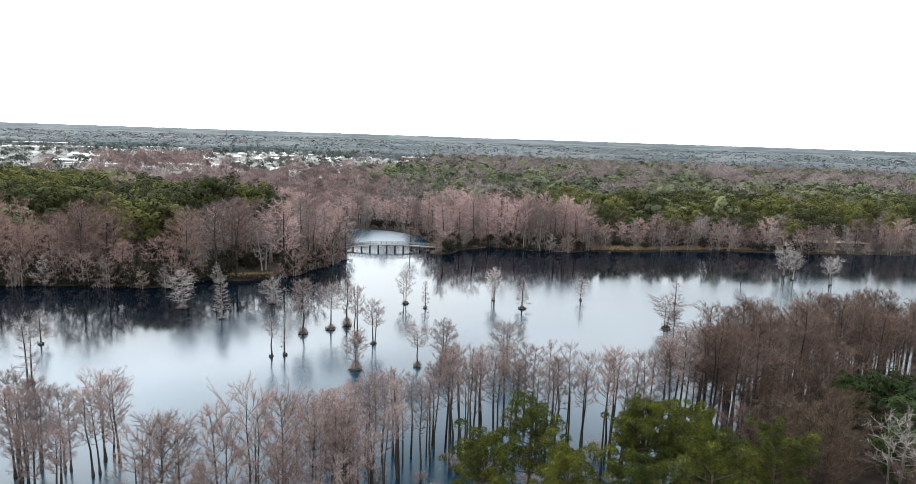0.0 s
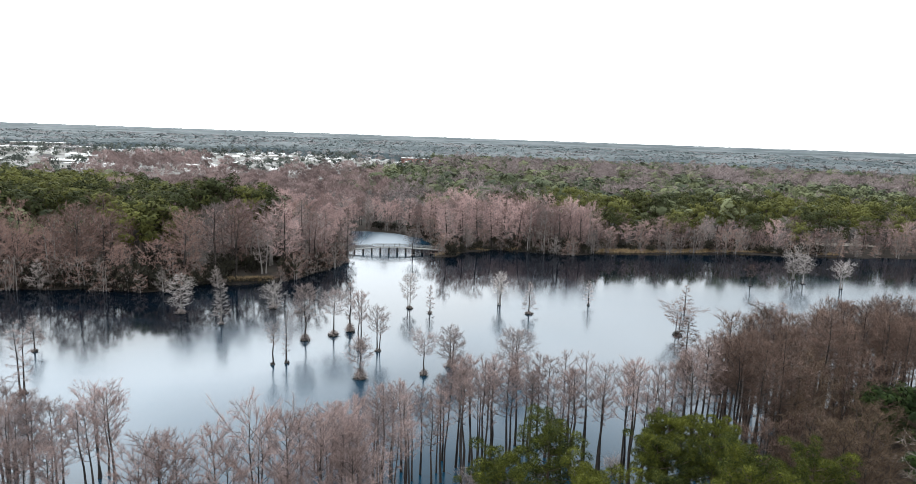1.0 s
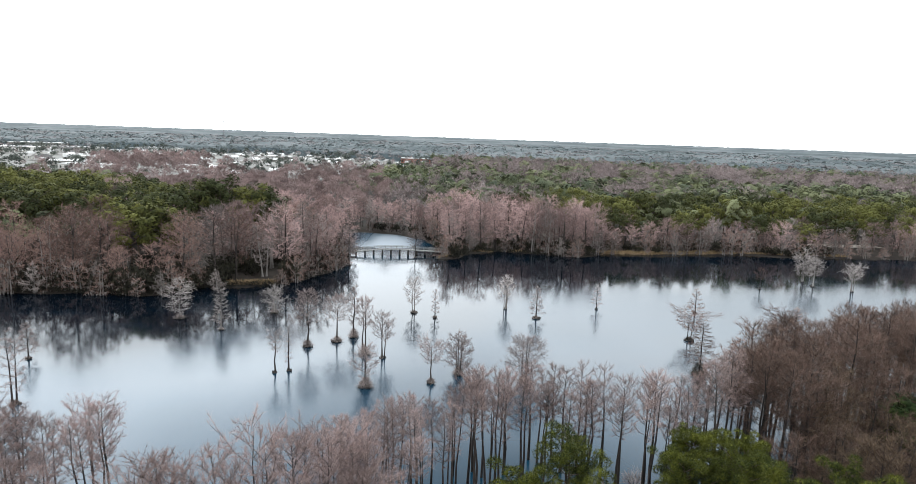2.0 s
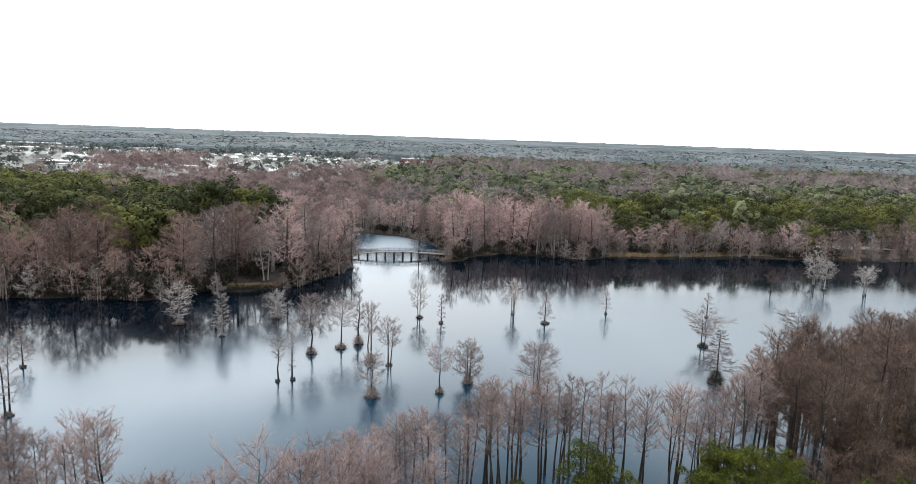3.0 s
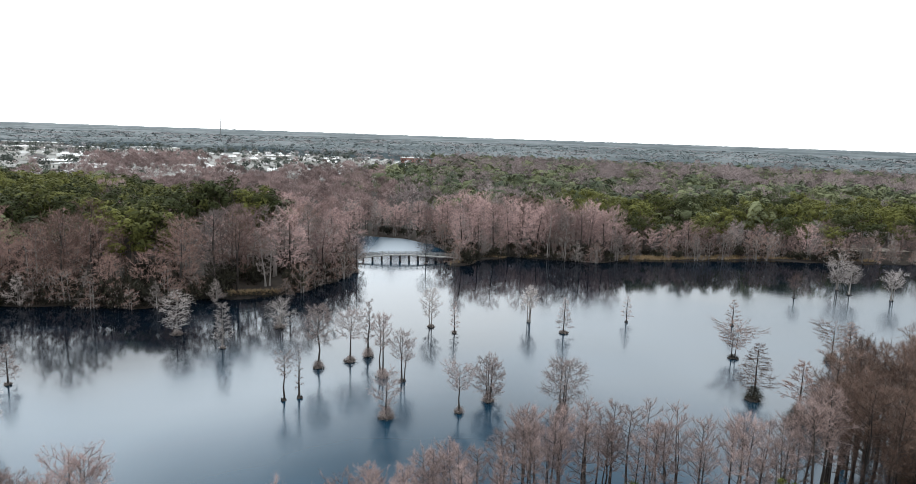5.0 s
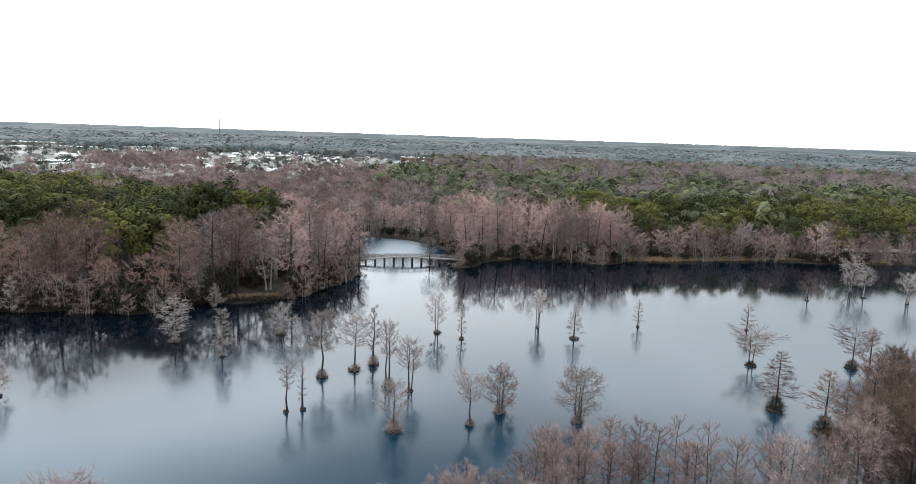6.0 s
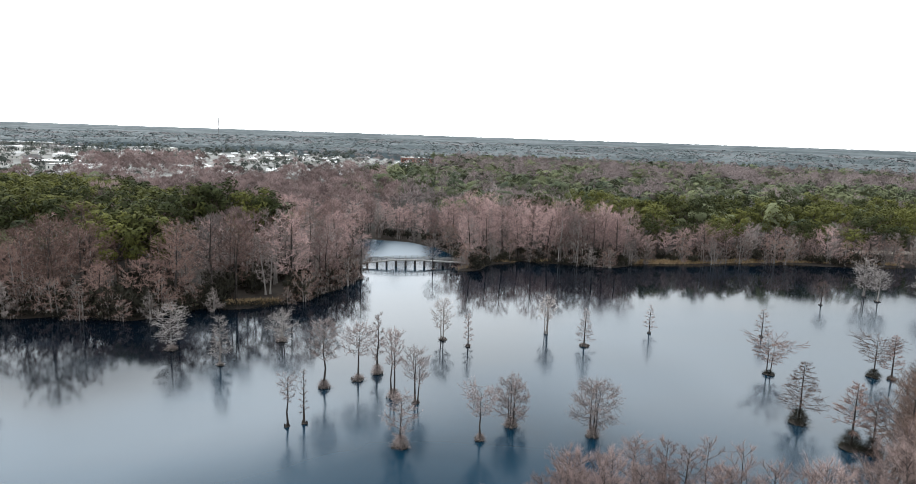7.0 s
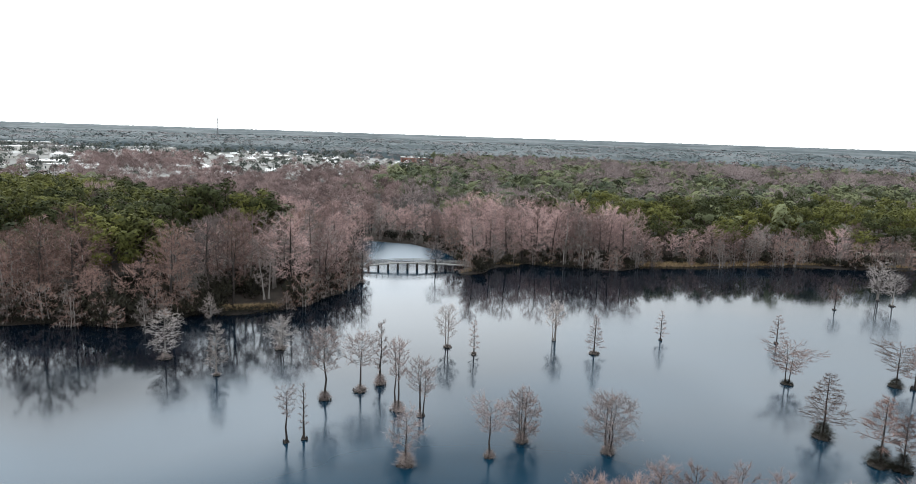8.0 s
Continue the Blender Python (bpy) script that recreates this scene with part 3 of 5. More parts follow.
wx, wy = np.arange(-460, 461, 5.0), np.arange(30, 321, 5.0)
WX, WY = np.meshgrid(wx, wy)
wm = bpy.data.meshes.new("water")
nx = len(wx)
wm.from_pydata(np.stack([WX.ravel(), WY.ravel(), 0 * WX.ravel()], 1).tolist(), [],
               [(j * nx + i, j * nx + i + 1, (j + 1) * nx + i + 1, (j + 1) * nx + i) for j in range(len(wy) - 1) for i in range(nx - 1)])
# the wind reaches the open water, and leaves the lee of the far banks smooth
lee = line_distance(SHORE_FAR_WEST + POND + SHORE_FAR_EAST, WX.ravel(), WY.ravel())
edge = 38 + 11 * np.clip((WX.ravel() + 40) / 35, 0, 1) + 3 * np.sin(WX.ravel() * 0.19) + 4 * np.sin(WX.ravel() * 0.07 + 1)
open_water = np.clip((lee - edge) / 16, 0, 1)
near_water = np.clip((128 - WY.ravel()) / 34, 0, 1)
channel = np.exp(-((WX.ravel() + 22) / 11) ** 2) * np.clip((WY.ravel() - 190) / 20, 0, 1) * np.where(WY.ravel() > 250, 3.2, np.where(WY.ravel() > 226, 0.7, 0.5))
wind = wm.attributes.new("wind", "FLOAT", "POINT")
wind.data.foreach_set("value", np.maximum(open_water * 0.6 + near_water * 0.35, channel).astype(np.float32))
# sheen painted on ruffled stretches either side of the water round the lone trees
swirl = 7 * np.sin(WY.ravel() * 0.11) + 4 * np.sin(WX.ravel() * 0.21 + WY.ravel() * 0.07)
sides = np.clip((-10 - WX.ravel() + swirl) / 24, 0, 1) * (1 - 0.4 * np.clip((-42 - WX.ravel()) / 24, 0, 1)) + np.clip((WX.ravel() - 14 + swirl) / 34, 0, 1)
sheen = wm.attributes.new("sheen", "FLOAT", "POINT")
# band off the west bank where the mirrored sky is painted dimmer
dim_band = np.exp(-((lee - 30) / 14) ** 2) * np.clip((-38 - WX.ravel()) / 22, 0, 1)
sheen.data.foreach_set("value", (np.clip(sides, 0, 1) * np.clip((172 - WY.ravel()) / 40, 0, 1) * np.clip((lee - 42) / 22, 0, 1) - 1.35 * dim_band).astype(np.float32))
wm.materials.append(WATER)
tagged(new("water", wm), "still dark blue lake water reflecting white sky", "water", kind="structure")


def z_at(x, y):
    return float(ground_height(np.array([x]), np.array([y]))[0])


# ---- the cypresses that stand alone in the open water ----


def water_cypress(words, x, y, h, w, trunks=1, start=0.2, profile="cone", rise=0.3, limbs=36, twigs=1000, brush=0.0, mound=0.8, pale=False):
    """One cypress standing in the lake at x, y: h high, w wide, with brush and a root mound at its foot."""
    t = bare_tree("water_cypress", words + ", standing in the lake", "tree", "lone cypresses in the lake", BARK_PALE if pale else BARK,
                  TWIG_PALE if pale else TWIG_BANK if x > 40 else TWIG_LONE, brush, mound, SHRUB if 45 < x < 100 else BRUSH, h=h, w=w, trunks=trunks, start=start, profile=profile, rise=rise, limbs=limbs,
                  twigs=int(twigs * 5.6), twig=(0.42, 0.022 if pale else 0.018), spread=0.35, sub=9, thick=0.95, ragged=0.13,
                  wild=0.38 if rise < 0.26 else 0.55, slim=0.85, lean=0.012, dark=0.35)
    t.matrix_basis = pose(x, y, 0, 0, 0, rng.uniform(0, 360))


water_cypress("broad pale cypress with level whitish branches", -57.2, 150.2, 9.2, 6.4, 1, 0.16, "round", 0.12, limbs=48, twigs=900, brush=1.0, mound=1.6, pale=True)
water_cypress("narrow pale bare cypress with ragged moss", -45.4, 142.8, 8.8, 4.0, 1, 0.18, "slim", 0.25, limbs=34, twigs=1100, brush=0.3, mound=0.8, pale=True)
water_cypress("low round pale thicket of bare branches", -38.2, 157.6, 6.4, 6.8, 4, 0.1, "round", 0.35, limbs=40, twigs=900, brush=0.8, mound=1.6, pale=True)
water_cypress("slender bare cypress with a brushy foot", -25.2, 133.8, 11.0, 5.2, 1, 0.4, "oval", 0.6, limbs=40, twigs=1900, brush=1.4, mound=1.3)
water_cypress("flat-topped bare cypress on a dark root mound", -20.1, 137.6, 9.3, 6.6, 1, 0.45, "round", 0.4, limbs=36, twigs=1700, brush=1.0, mound=1.6)
water_cypress("thin bare cypress above tall dry brush", -17.2, 140.9, 10.7, 2.9, 1, 0.22, "slim", 0.6, limbs=28, twigs=800, brush=1.9, mound=1.2)
water_cypress("twin-stemmed bare cypress above dry brush", -13.4, 130.3, 10.8, 4.4, 2, 0.45, "vase", 0.8, limbs=36, twigs=1300, brush=1.6, mound=1.4)
water_cypress("ragged low cypress wrapped in pale brush", -11.0, 113.5, 7.0, 5.0, 1, 0.2, "round", 0.4, limbs=36, twigs=1100, brush=1.9, mound=1.5)
water_cypress("three thin cypress stems side by side", -9.7, 128.4, 8.8, 5.4, 3, 0.4, "oval", 0.6, limbs=36, twigs=1200, brush=0.2, mound=0.8)
water_cypress("small leaning cypress with a flared pale foot", -27.5, 118.8, 7.2, 4.0, 1, 0.5, "flat", 0.45, limbs=20, twigs=420, brush=0.0, mound=0.55)
water_cypress("nearly branchless thin cypress pole", -25.4, 119.8, 8.2, 1.5, 1, 0.2, "slim", 0.5, limbs=20, twigs=160, brush=0.0, mound=0.55)
water_cypress("twin pale bare cypress on dark roots", -6.0, 161.5, 8.3, 5.0, 2, 0.22, "oval", 0.6, limbs=36, twigs=1100, brush=0.5, mound=1.1, pale=True)
water_cypress("small thin bare cypress", -0.8, 157.7, 6.6, 2.3, 1, 0.15, "slim", 0.4, limbs=22, twigs=420, brush=0.3, mound=0.8)
water_cypress("pale cypress on three dark stilts", 16.4, 168.2, 8.5, 4.5, 3, 0.35, "round", 0.6, limbs=36, twigs=1000, brush=0.0, mound=0.5, pale=True)
water_cypress("conical bare cypress on a dark mound", 23.1, 160.1, 7.8, 3.6, 1, 0.12, "cone", 0.35, limbs=36, twigs=800, brush=0.5, mound=1.5)
water_cypress("small thin cypress with level branches", 39.6, 170.4, 6.4, 2.8, 1, 0.15, "cone", 0.2, limbs=26, twigs=380, brush=0.0, mound=0.5)
water_cypress("sparse small cypress with level branches", 64.6, 170.3, 6.3, 3.6, 1, 0.15, "cone", 0.2, limbs=26, twigs=340, brush=0.0, mound=0.6)
water_cypress("two spreading cypresses on one dark root mound", 54.7, 146.2, 7.0, 10.0, 2, 0.35, "flat", 0.15, limbs=48, twigs=1900, brush=0.8, mound=1.3)
water_cypress("small cypress with a dark flared foot", 95.2, 201.6, 6.3, 3.6, 1, 0.4, "round", 0.3, limbs=22, twigs=420, brush=0.0, mound=0.7)
water_cypress("large pale mossy cypress on dark stilts", 114.6, 213.9, 10.7, 8.4, 2, 0.22, "round", 0.35, limbs=44, twigs=1500, brush=0.0, mound=0.8, pale=True)
water_cypress("pale mossy cypress with a flared foot", 114.3, 207.4, 8.7, 5.8, 1, 0.35, "round", 0.35, limbs=32, twigs=1000, brush=0.0, mound=1.0, pale=True)
water_cypress("forked bare cypress with a stout leaning trunk", -0.1, 116.1, 6.9, 6.8, 1, 0.48, "flat", 0.5, limbs=30, twigs=1100, brush=0.9, mound=0.9)
water_cypress("many-stemmed upright bare cypress", 4.6, 120.8, 7.6, 5.6, 4, 0.10, "oval", 0.4, limbs=60, twigs=2700, brush=1.7, mound=1.1)
water_cypress("broad round-crowned bare cypress", 16.1, 118.2, 8.0, 8.0, 3, 0.14, "round", 0.34, limbs=84, twigs=3000, brush=1.5, mound=1.2)
water_cypress("tall conical cypress with tiers of level branches", 49.2, 124.9, 9.8, 6.6, 1, 0.22, "cone", 0.06, limbs=60, twigs=1700, brush=2.6, mound=1.9)
water_cypress("flat-topped spreading cypress on a dark mound", 74.4, 146.3, 7.2, 9.0, 1, 0.35, "flat", 0.2, limbs=44, twigs=1500, brush=1.8, mound=1.6)
water_cypress("bare cypress beside a flat-topped one", 77.2, 145.4, 8.4, 4.0, 1, 0.2, "cone", 0.25, limbs=32, twigs=700, brush=0.4, mound=1.0)
water_cypress("bare cypress rising from a brushy islet", 52.5, 116.8, 9.5, 6.0, 1, 0.3, "cone", 0.25, limbs=40, twigs=1500, brush=3.0, mound=2.2)
water_cypress("shorter bare cypress on a brushy islet", 54.6, 115.4, 7.6, 4.0, 1, 0.3, "cone", 0.25, limbs=32, twigs=1000, brush=2.6, mound=1.7)
water_cypress("small bare cypress with a dark foot", -72.4, 121.7, 6.7, 4.2, 1, 0.15, "cone", 0.3, limbs=30, twigs=700, brush=0.2, mound=0.8)
water_cypress("tall thin ragged cypress pair", -62.0, 102.1, 11.5, 4.0, 2, 0.15, "slim", 0.3, limbs=36, twigs=900, brush=0.5, mound=1.1)
water_cypress("pale cypress on several dark stilts", 123.0, 201.6, 8.5, 6.6, 3, 0.4, "round", 0.5, limbs=36, twigs=1100, brush=0.0, mound=0.7, pale=True)
water_cypress("spreading bare cypress beside the footbridge", -10.1, 233.6, 9.4, 6.4, 1, 0.35, "round", 0.25, limbs=34, twigs=1000, brush=0.3, mound=0.8)
water_cypress("bare cypress at the point of the bank", -30.4, 216.5, 13.0, 5.0, 1, 0.25, "oval", 0.3, limbs=36, twigs=1000, brush=0.8, mound=1.0)


def place(protos, places):
    """Stands the prototypes on the first places and copies on the rest."""
    for i, (x, y, z, sc) in enumerate(places):
        k = i % len(protos)
        wide = sc ** 0.8 * rng.uniform(0.9, 1.12)
        m = pose(x, y, z, rng.uniform(-1.5, 1.5), rng.uniform(-1.5, 1.5), rng.uniform(0, 360)) @ Matrix.Diagonal((wide, wide, sc, 1))
        if i < len(protos):
            later = (protos[k], m)
            FIRST.append(later)
        else:
            copy_thing(protos[k], m)


FIRST = []

# ---- the flooded cypress stand near the camera ----
STAND_WORDS = "slender bare cypress with reddish-brown twigs in a flooded stand"
stand_protos = [bare_tree("stand_cypress", STAND_WORDS, "tree", "flooded cypress stand", h=15, w=w, trunks=k, start=st, profile=p, rise=r,
                          limbs=30, twigs=3900, twig=(0.55, 0.0125), lean=0.014, sub=6, thick=0.72, wild=0.5, slim=1.0)
                for w, k, st, p, r in ((4.2, 1, 0.64, "round", 0.75), (3.0, 1, 0.52, "oval", 0.5), (4.5, 1, 0.66, "round", 0.8),
                                       (4.0, 2, 0.64, "round", 0.75), (3.5, 1, 0.57, "oval", 0.6), (4.2, 1, 0.68, "round", 0.6), (4.5, 2, 0.64, "round", 0.8))]
tall_protos = [bare_tree("tall_cypress", "tall dense russet-brown bare cypress in a flooded stand", "tree", "flooded cypress stand", BARK, TWIG_TALL, h=15, w=w,
                         trunks=k, start=st, profile=p, rise=r, limbs=30, twigs=3800, twig=(0.68, 0.018), lean=0.018, sub=7, thick=0.72, wild=0.55, slim=1.0)
               for w, k, st, p, r in ((6.0, 1, 0.55, "round", 0.7), (5.0, 1, 0.42, "oval", 0.55), (6.4, 2, 0.56, "round", 0.8), (5.4, 1, 0.50, "round", 0.6))]
STAND = [(-9, 66), (-8, 72), (-6, 79), (0, 82.5), (8, 88), (16, 91), (20, 86.5), (27, 82.5), (33, 84), (40, 90.5), (49, 102), (56, 111), (65, 113), (79, 127),
         (95, 129), (104, 130), (104, 112), (90, 107), (60, 92), (46, 82), (41, 80.5), (38, 82.5), (34, 79.5), (27, 77.5), (20, 81), (15, 83.5), (8, 79), (2.5, 75), (-1.5, 68), (-2.5, 64)]


def stand_height(x, y):
    return float(np.interp(x, [-10, -4, 8, 15, 20, 27, 40, 47, 57, 66, 88, 130], [13.4, 14.0, 15.8, 14.6, 15.6, 16.8, 18.8, 19.2, 19.8, 19.2, 16.4, 16.0]))


spots = []
tall_spots = []
thin = random.Random(8)
for x, y in scatter(STAND, 2.15, 3):
    h = stand_height(x, y) * rng.uniform(0.84, 1.04)
    if thin.random() < (0.36 if x > 46 else 0.1 if x > 30 else 0.0):
        continue
    if x > 46:
        h *= rng.uniform(0.78, 1.0)
    (tall_spots if x > 37 + rng.uniform(-7, 7) else spots).append((x, y, min(0, z_at(x, y)), h / 15))
spots += [(x, y, min(0, z_at(x, y)), h / 15) for x, y, h in ((8.4, 83.0, 15.9), (6.6, 81.6, 15.4), (20.2, 83.0, 15.2), (27.0, 80.2, 16.6), (15.0, 88.5, 13.6), (-4.3, 78.5, 13.8))]
place(stand_protos, spots)
place(tall_protos, tall_spots)
# the loose group of cypresses on the nearer water
GROUP = [(-45.3, 73.4, 11.0), (-43.5, 75.5, 11.2), (-40.3, 75.2, 10.4), (-36.6, 78.2, 11.6), (-34.9, 77.4, 11.0), (-38.4, 71.0, 9.0), (-47.6, 78.0, 11.4),
         (-24.6, 62.6, 12.0), (-22.4, 61.4, 13.1), (-20.8, 61.8, 12.6), (-15.6, 58.6, 15.2), (-12.9, 61.0, 16.8), (-10.6, 62.5, 15.6), (-8.3, 65.0, 14.2),
         (-10.2, 84.3, 7.4), (-11.6, 80.5, 8.2), (-12.4, 76.0, 9.0), (-9.4, 78.5, 9.6),
         (-49.5, 72.0, 10.0), (-42.0, 70.0, 8.4), (-46.0, 70.0, 9.4), (-39.5, 68.0, 8.8), (-5.8, 68.6, 13.5)]
group_protos = [bare_tree("shore_cypress", "bare cypress with a fan of fine brown twigs in shallow water", "tree", "loose cypress group", h=11, w=w,
                          trunks=k, start=st, profile=p, rise=r, limbs=40, twigs=8000, twig=(0.5, 0.015), lean=0.025, sub=8, thick=0.75, wild=0.55, slim=1.1)
                for w, k, st, p, r in ((5.6, 1, 0.36, "round", 0.75), (4.8, 1, 0.30, "oval", 0.65), (6.0, 2, 0.36, "round", 0.85), (6.2, 3, 0.2, "vase", 0.8))]
fill = [(x, y, 11.5 * rng.uniform(0.7, 1.0)) for x, y in scatter([(-53, 66), (-36, 64), (-34, 74), (-50, 79)], 4.4, 61)]
fill += [(x, y, 13.5 * rng.uniform(0.55, 0.9)) for x, y in scatter([(-20, 56), (-4, 58), (-5, 70), (-10, 68)], 4.6, 62)]
place(group_protos, [(x, y, 0, h / 11) for x, y, h in GROUP + fill])

# ---- the pines and the odd trees on the near bank ----
for x, y, h, w in ((15.2, 68.6, 12.2, 7.8), (9.6, 62.5, 11.2, 7.0), (17.8, 60.5, 11.0, 7.2), (29.6, 75.0, 10.6, 6.6), (34.6, 73.8, 10.0, 7.2),
                   (26.8, 68.5, 10.5, 6.4), (31.5, 67.0, 11.6, 7.0), (29.8, 55.5, 15.2, 7.4), (23.6, 58.5, 11.2, 6.8), (38.2, 61.6, 12.8, 7.0)):
    t = pine_tree("pine", "bushy yellow-green pine on the near bank", "near pines", h=h, w=w, start=0.38, limbs=27, pads=3, leaves=380,
                  blade=(0.34, 0.028), clump=0.102, needles=True)
    t.matrix_basis = pose(x, y, z_at(x, y), 0, 0, rng.uniform(0, 360))
t = bare_tree("round_tree", "broad round tree with dense fine russet twigs", "tree", h=15.6, w=10.4, trunks=3, start=0.22, profile="round",
              rise=0.6, limbs=90, twigs=22000, twig=(0.6, 0.03), twigs_mat=TWIG_BROWN, sub=8)
t.matrix_basis = pose(45.6, 66.0, z_at(45.6, 66.0))
thicket = [(52.5, 76.5, 9.5), (56.5, 81.5, 11.0), (64.0, 80.0, 9.5), (66.5, 93.0, 13.0), (52.0, 87.0, 14.0), (57.0, 88.0, 13.0), (61.5, 91.5, 13.5), (48.5, 85.0, 11.5), (50.5, 90.0, 12.0), (54.5, 92.5, 12.0), (58.5, 95.5, 12.5), (45.5, 81.5, 10.5), (64.5, 97.5, 12.0), (70.5, 101.0, 12.0), (73.0, 92.0, 10.5), (60.5, 71.0, 8.0),
           (66.0, 74.0, 8.5), (50.0, 72.5, 9.0), (80.0, 97.0, 11.5), (43.0, 71.0, 10.0), (41.5, 76.5, 10.5), (45.5, 76.0, 11.5), (48.5, 79.0, 11.0), (70.0, 79.0, 8.5), (54.5, 64.5, 8.5), (59.5, 66.5, 8.0), (51.0, 62.0, 7.0), (56.5, 61.5, 6.5)]
thicket_protos = [bare_tree("thicket_tree", "low dense brown tree in a dark thicket", "tree", "near bank thicket", BARK, mat, h=10, w=w, trunks=3, start=0.12,
                            profile="round", rise=0.6, limbs=44, twigs=4600, twig=(0.7, 0.028), sub=5, wild=0.5) for w, mat in ((7.0, TWIG_TALL), (8.0, TWIG_BROWN), (6.4, TWIG_TALL))]
place(thicket_protos, [(x, y, z_at(x, y) - 0.1, h / 10) for x, y, h in thicket])
t = bare_tree("dead_tree", "pale dead tree with thick crooked branches", "tree", h=12.0, w=7.5, trunks=3, start=0.4, profile="round",
              rise=0.45, limbs=40, twigs=900, twig=(0.7, 0.04), twigs_mat=TWIG_GREY, bark=BARK_PALE, sub=6, thick=0.9)
t.matrix_basis = pose(57.2, 70.5, z_at(57.2, 70.5))
for x, y, h, w in ((63.5, 90.5, 8.6, 7.0), (69.0, 91.0, 8.2, 7.0), (75, 88, 8.4, 8), (65, 80.5, 8.6, 7.5), (71, 84.5, 8.4, 8.0), (61.0, 74.0, 7.0, 6.5)):
    t = pine_tree("evergreen", "dark broad evergreen behind the cypress stand", "near evergreens", EVERGREEN, h=h, w=w, start=0.2, limbs=34, pads=3, leaves=64,
                  blade=(0.5, 0.26), clump=0.12)
    t.matrix_basis = pose(x, y, z_at(x, y), 0, 0, rng.uniform(0, 360))

# ---- trees along the far banks ----
B0, B1 = np.array((-38.5, 234.7)), np.array((0.5, 241.6))


def by_bridge(x, y):
    """Whether a place lies too near the footbridge to be planted, or would hide it from the lake."""
    u = (x - B0[0]) / (B1[0] - B0[0])
    return -0.02 < u < 1.0 and -6 < y - (B0[1] + u * (B1[1] - B0[1])) < 4


def by_reeds(x, y, deep=3.5):
    """Whether a place lies on the open reedy strip of the far bank."""
    return -59 < x < -45 and y - np.interp(x, [-57, -47], [182.4, 186.2]) < deep


BANK_WORDS = "bare grey-brown bank tree with dense twigs and hanging moss"
bank_protos = [bare_tree("bank_tree", words, "tree", "far bank trees", bark, mat, h=18, w=w, trunks=k, start=st, profile=p, rise=r,
                         limbs=36, twigs=2600, twig=(1.05, 0.08), moss=mo // 2, lean=0.03, sub=5, thick=1.0, spread=0.7, wild=0.62, fine=False, sides=5)
               for words, bark, mat, w, k, st, p, r, mo in (
                   (BANK_WORDS, BARK, TWIG_BANK, 13, 1, 0.22, "round", 0.4, 160), (BANK_WORDS, BARK_PALE, TWIG_BANK, 11.0, 2, 0.12, "round", 0.4, 260),
                   ("bare russet-brown bank tree with a rounded fan of twigs", BARK, TWIG_BANK, 14, 2, 0.28, "round", 0.45, 60),
                   (BANK_WORDS, BARK, TWIG_BANK, 10.5, 1, 0.10, "oval", 0.35, 300), (BANK_WORDS, BARK_PALE, TWIG_BANK, 11, 3, 0.2, "round", 0.4, 220),
                   (BANK_WORDS, BARK, TWIG_BANK, 11.5, 1, 0.30, "round", 0.45, 80), ("bare reddish bank tree with dense fine twigs", BARK, TWIG_BANK, 13.0, 2, 0.2, "round", 0.42, 60))]
rose_protos = [bare_tree("bank_tree", "bare rosy-brown bank tree with dense fine twigs", "tree", "far bank trees", bark, mat, h=18, w=w, trunks=k, start=st, profile=p, rise=r,
                         limbs=36, twigs=2600, twig=(1.05, 0.08), moss=30, lean=0.03, sub=5, thick=1.0, spread=0.7, wild=0.62, fine=False, sides=5)
               for bark, mat, w, k, st, p, r in ((BARK, TWIG_ROSE, 11, 1, 0.25, "round", 0.42), (BARK_PALE, TWIG_ROSE, 10, 2, 0.2, "oval", 0.4), (BARK, TWIG_ROSE, 12, 2, 0.3, "round", 0.5),
                                                 (BARK_PALE, TWIG_GREY, 9, 2, 0.2, "round", 0.55), (BARK, TWIG_ROSE, 9.5, 1, 0.15, "oval", 0.45))]
grey_protos = [bare_tree("bank_tree", "bare silvery-grey bank tree with ragged lichen-covered twigs", "tree", "far bank trees", bark, TWIG_GREY, h=18, w=w, trunks=k, start=st, profile=p, rise=r,
                         limbs=42, twigs=2800, twig=(1.0, 0.066), moss=120, lean=0.03, sub=5, thick=1.0, spread=0.7, wild=0.62, fine=False, sides=5)
               for bark, w, k, st, p, r in ((BARK, 11, 1, 0.18, "round", 0.5), (BARK_PALE, 10, 2, 0.2, "oval", 0.45), (BARK, 9, 1, 0.12, "cone", 0.3))]
low_protos = [bare_tree("shore_tree", "low mossy bare tree leaning over the water's edge", "tree", "trees at the water's edge", BARK_PALE, mat, h=9, w=w, trunks=k,
                        start=0.08, profile=p, rise=r, limbs=30, twigs=800, twig=(1.1, 0.08), moss=240, lean=0.05, sub=5, spread=0.5, fine=False, sides=5)
              for mat, w, k, p, r in ((TWIG_BANK, 8.0, 3, "round", 0.35), (TWIG_BANK, 6.5, 2, "round", 0.3), (TWIG_GREY, 6.0, 2, "cone", 0.2), (TWIG_BANK, 7.5, 2, "cone", 0.2))]
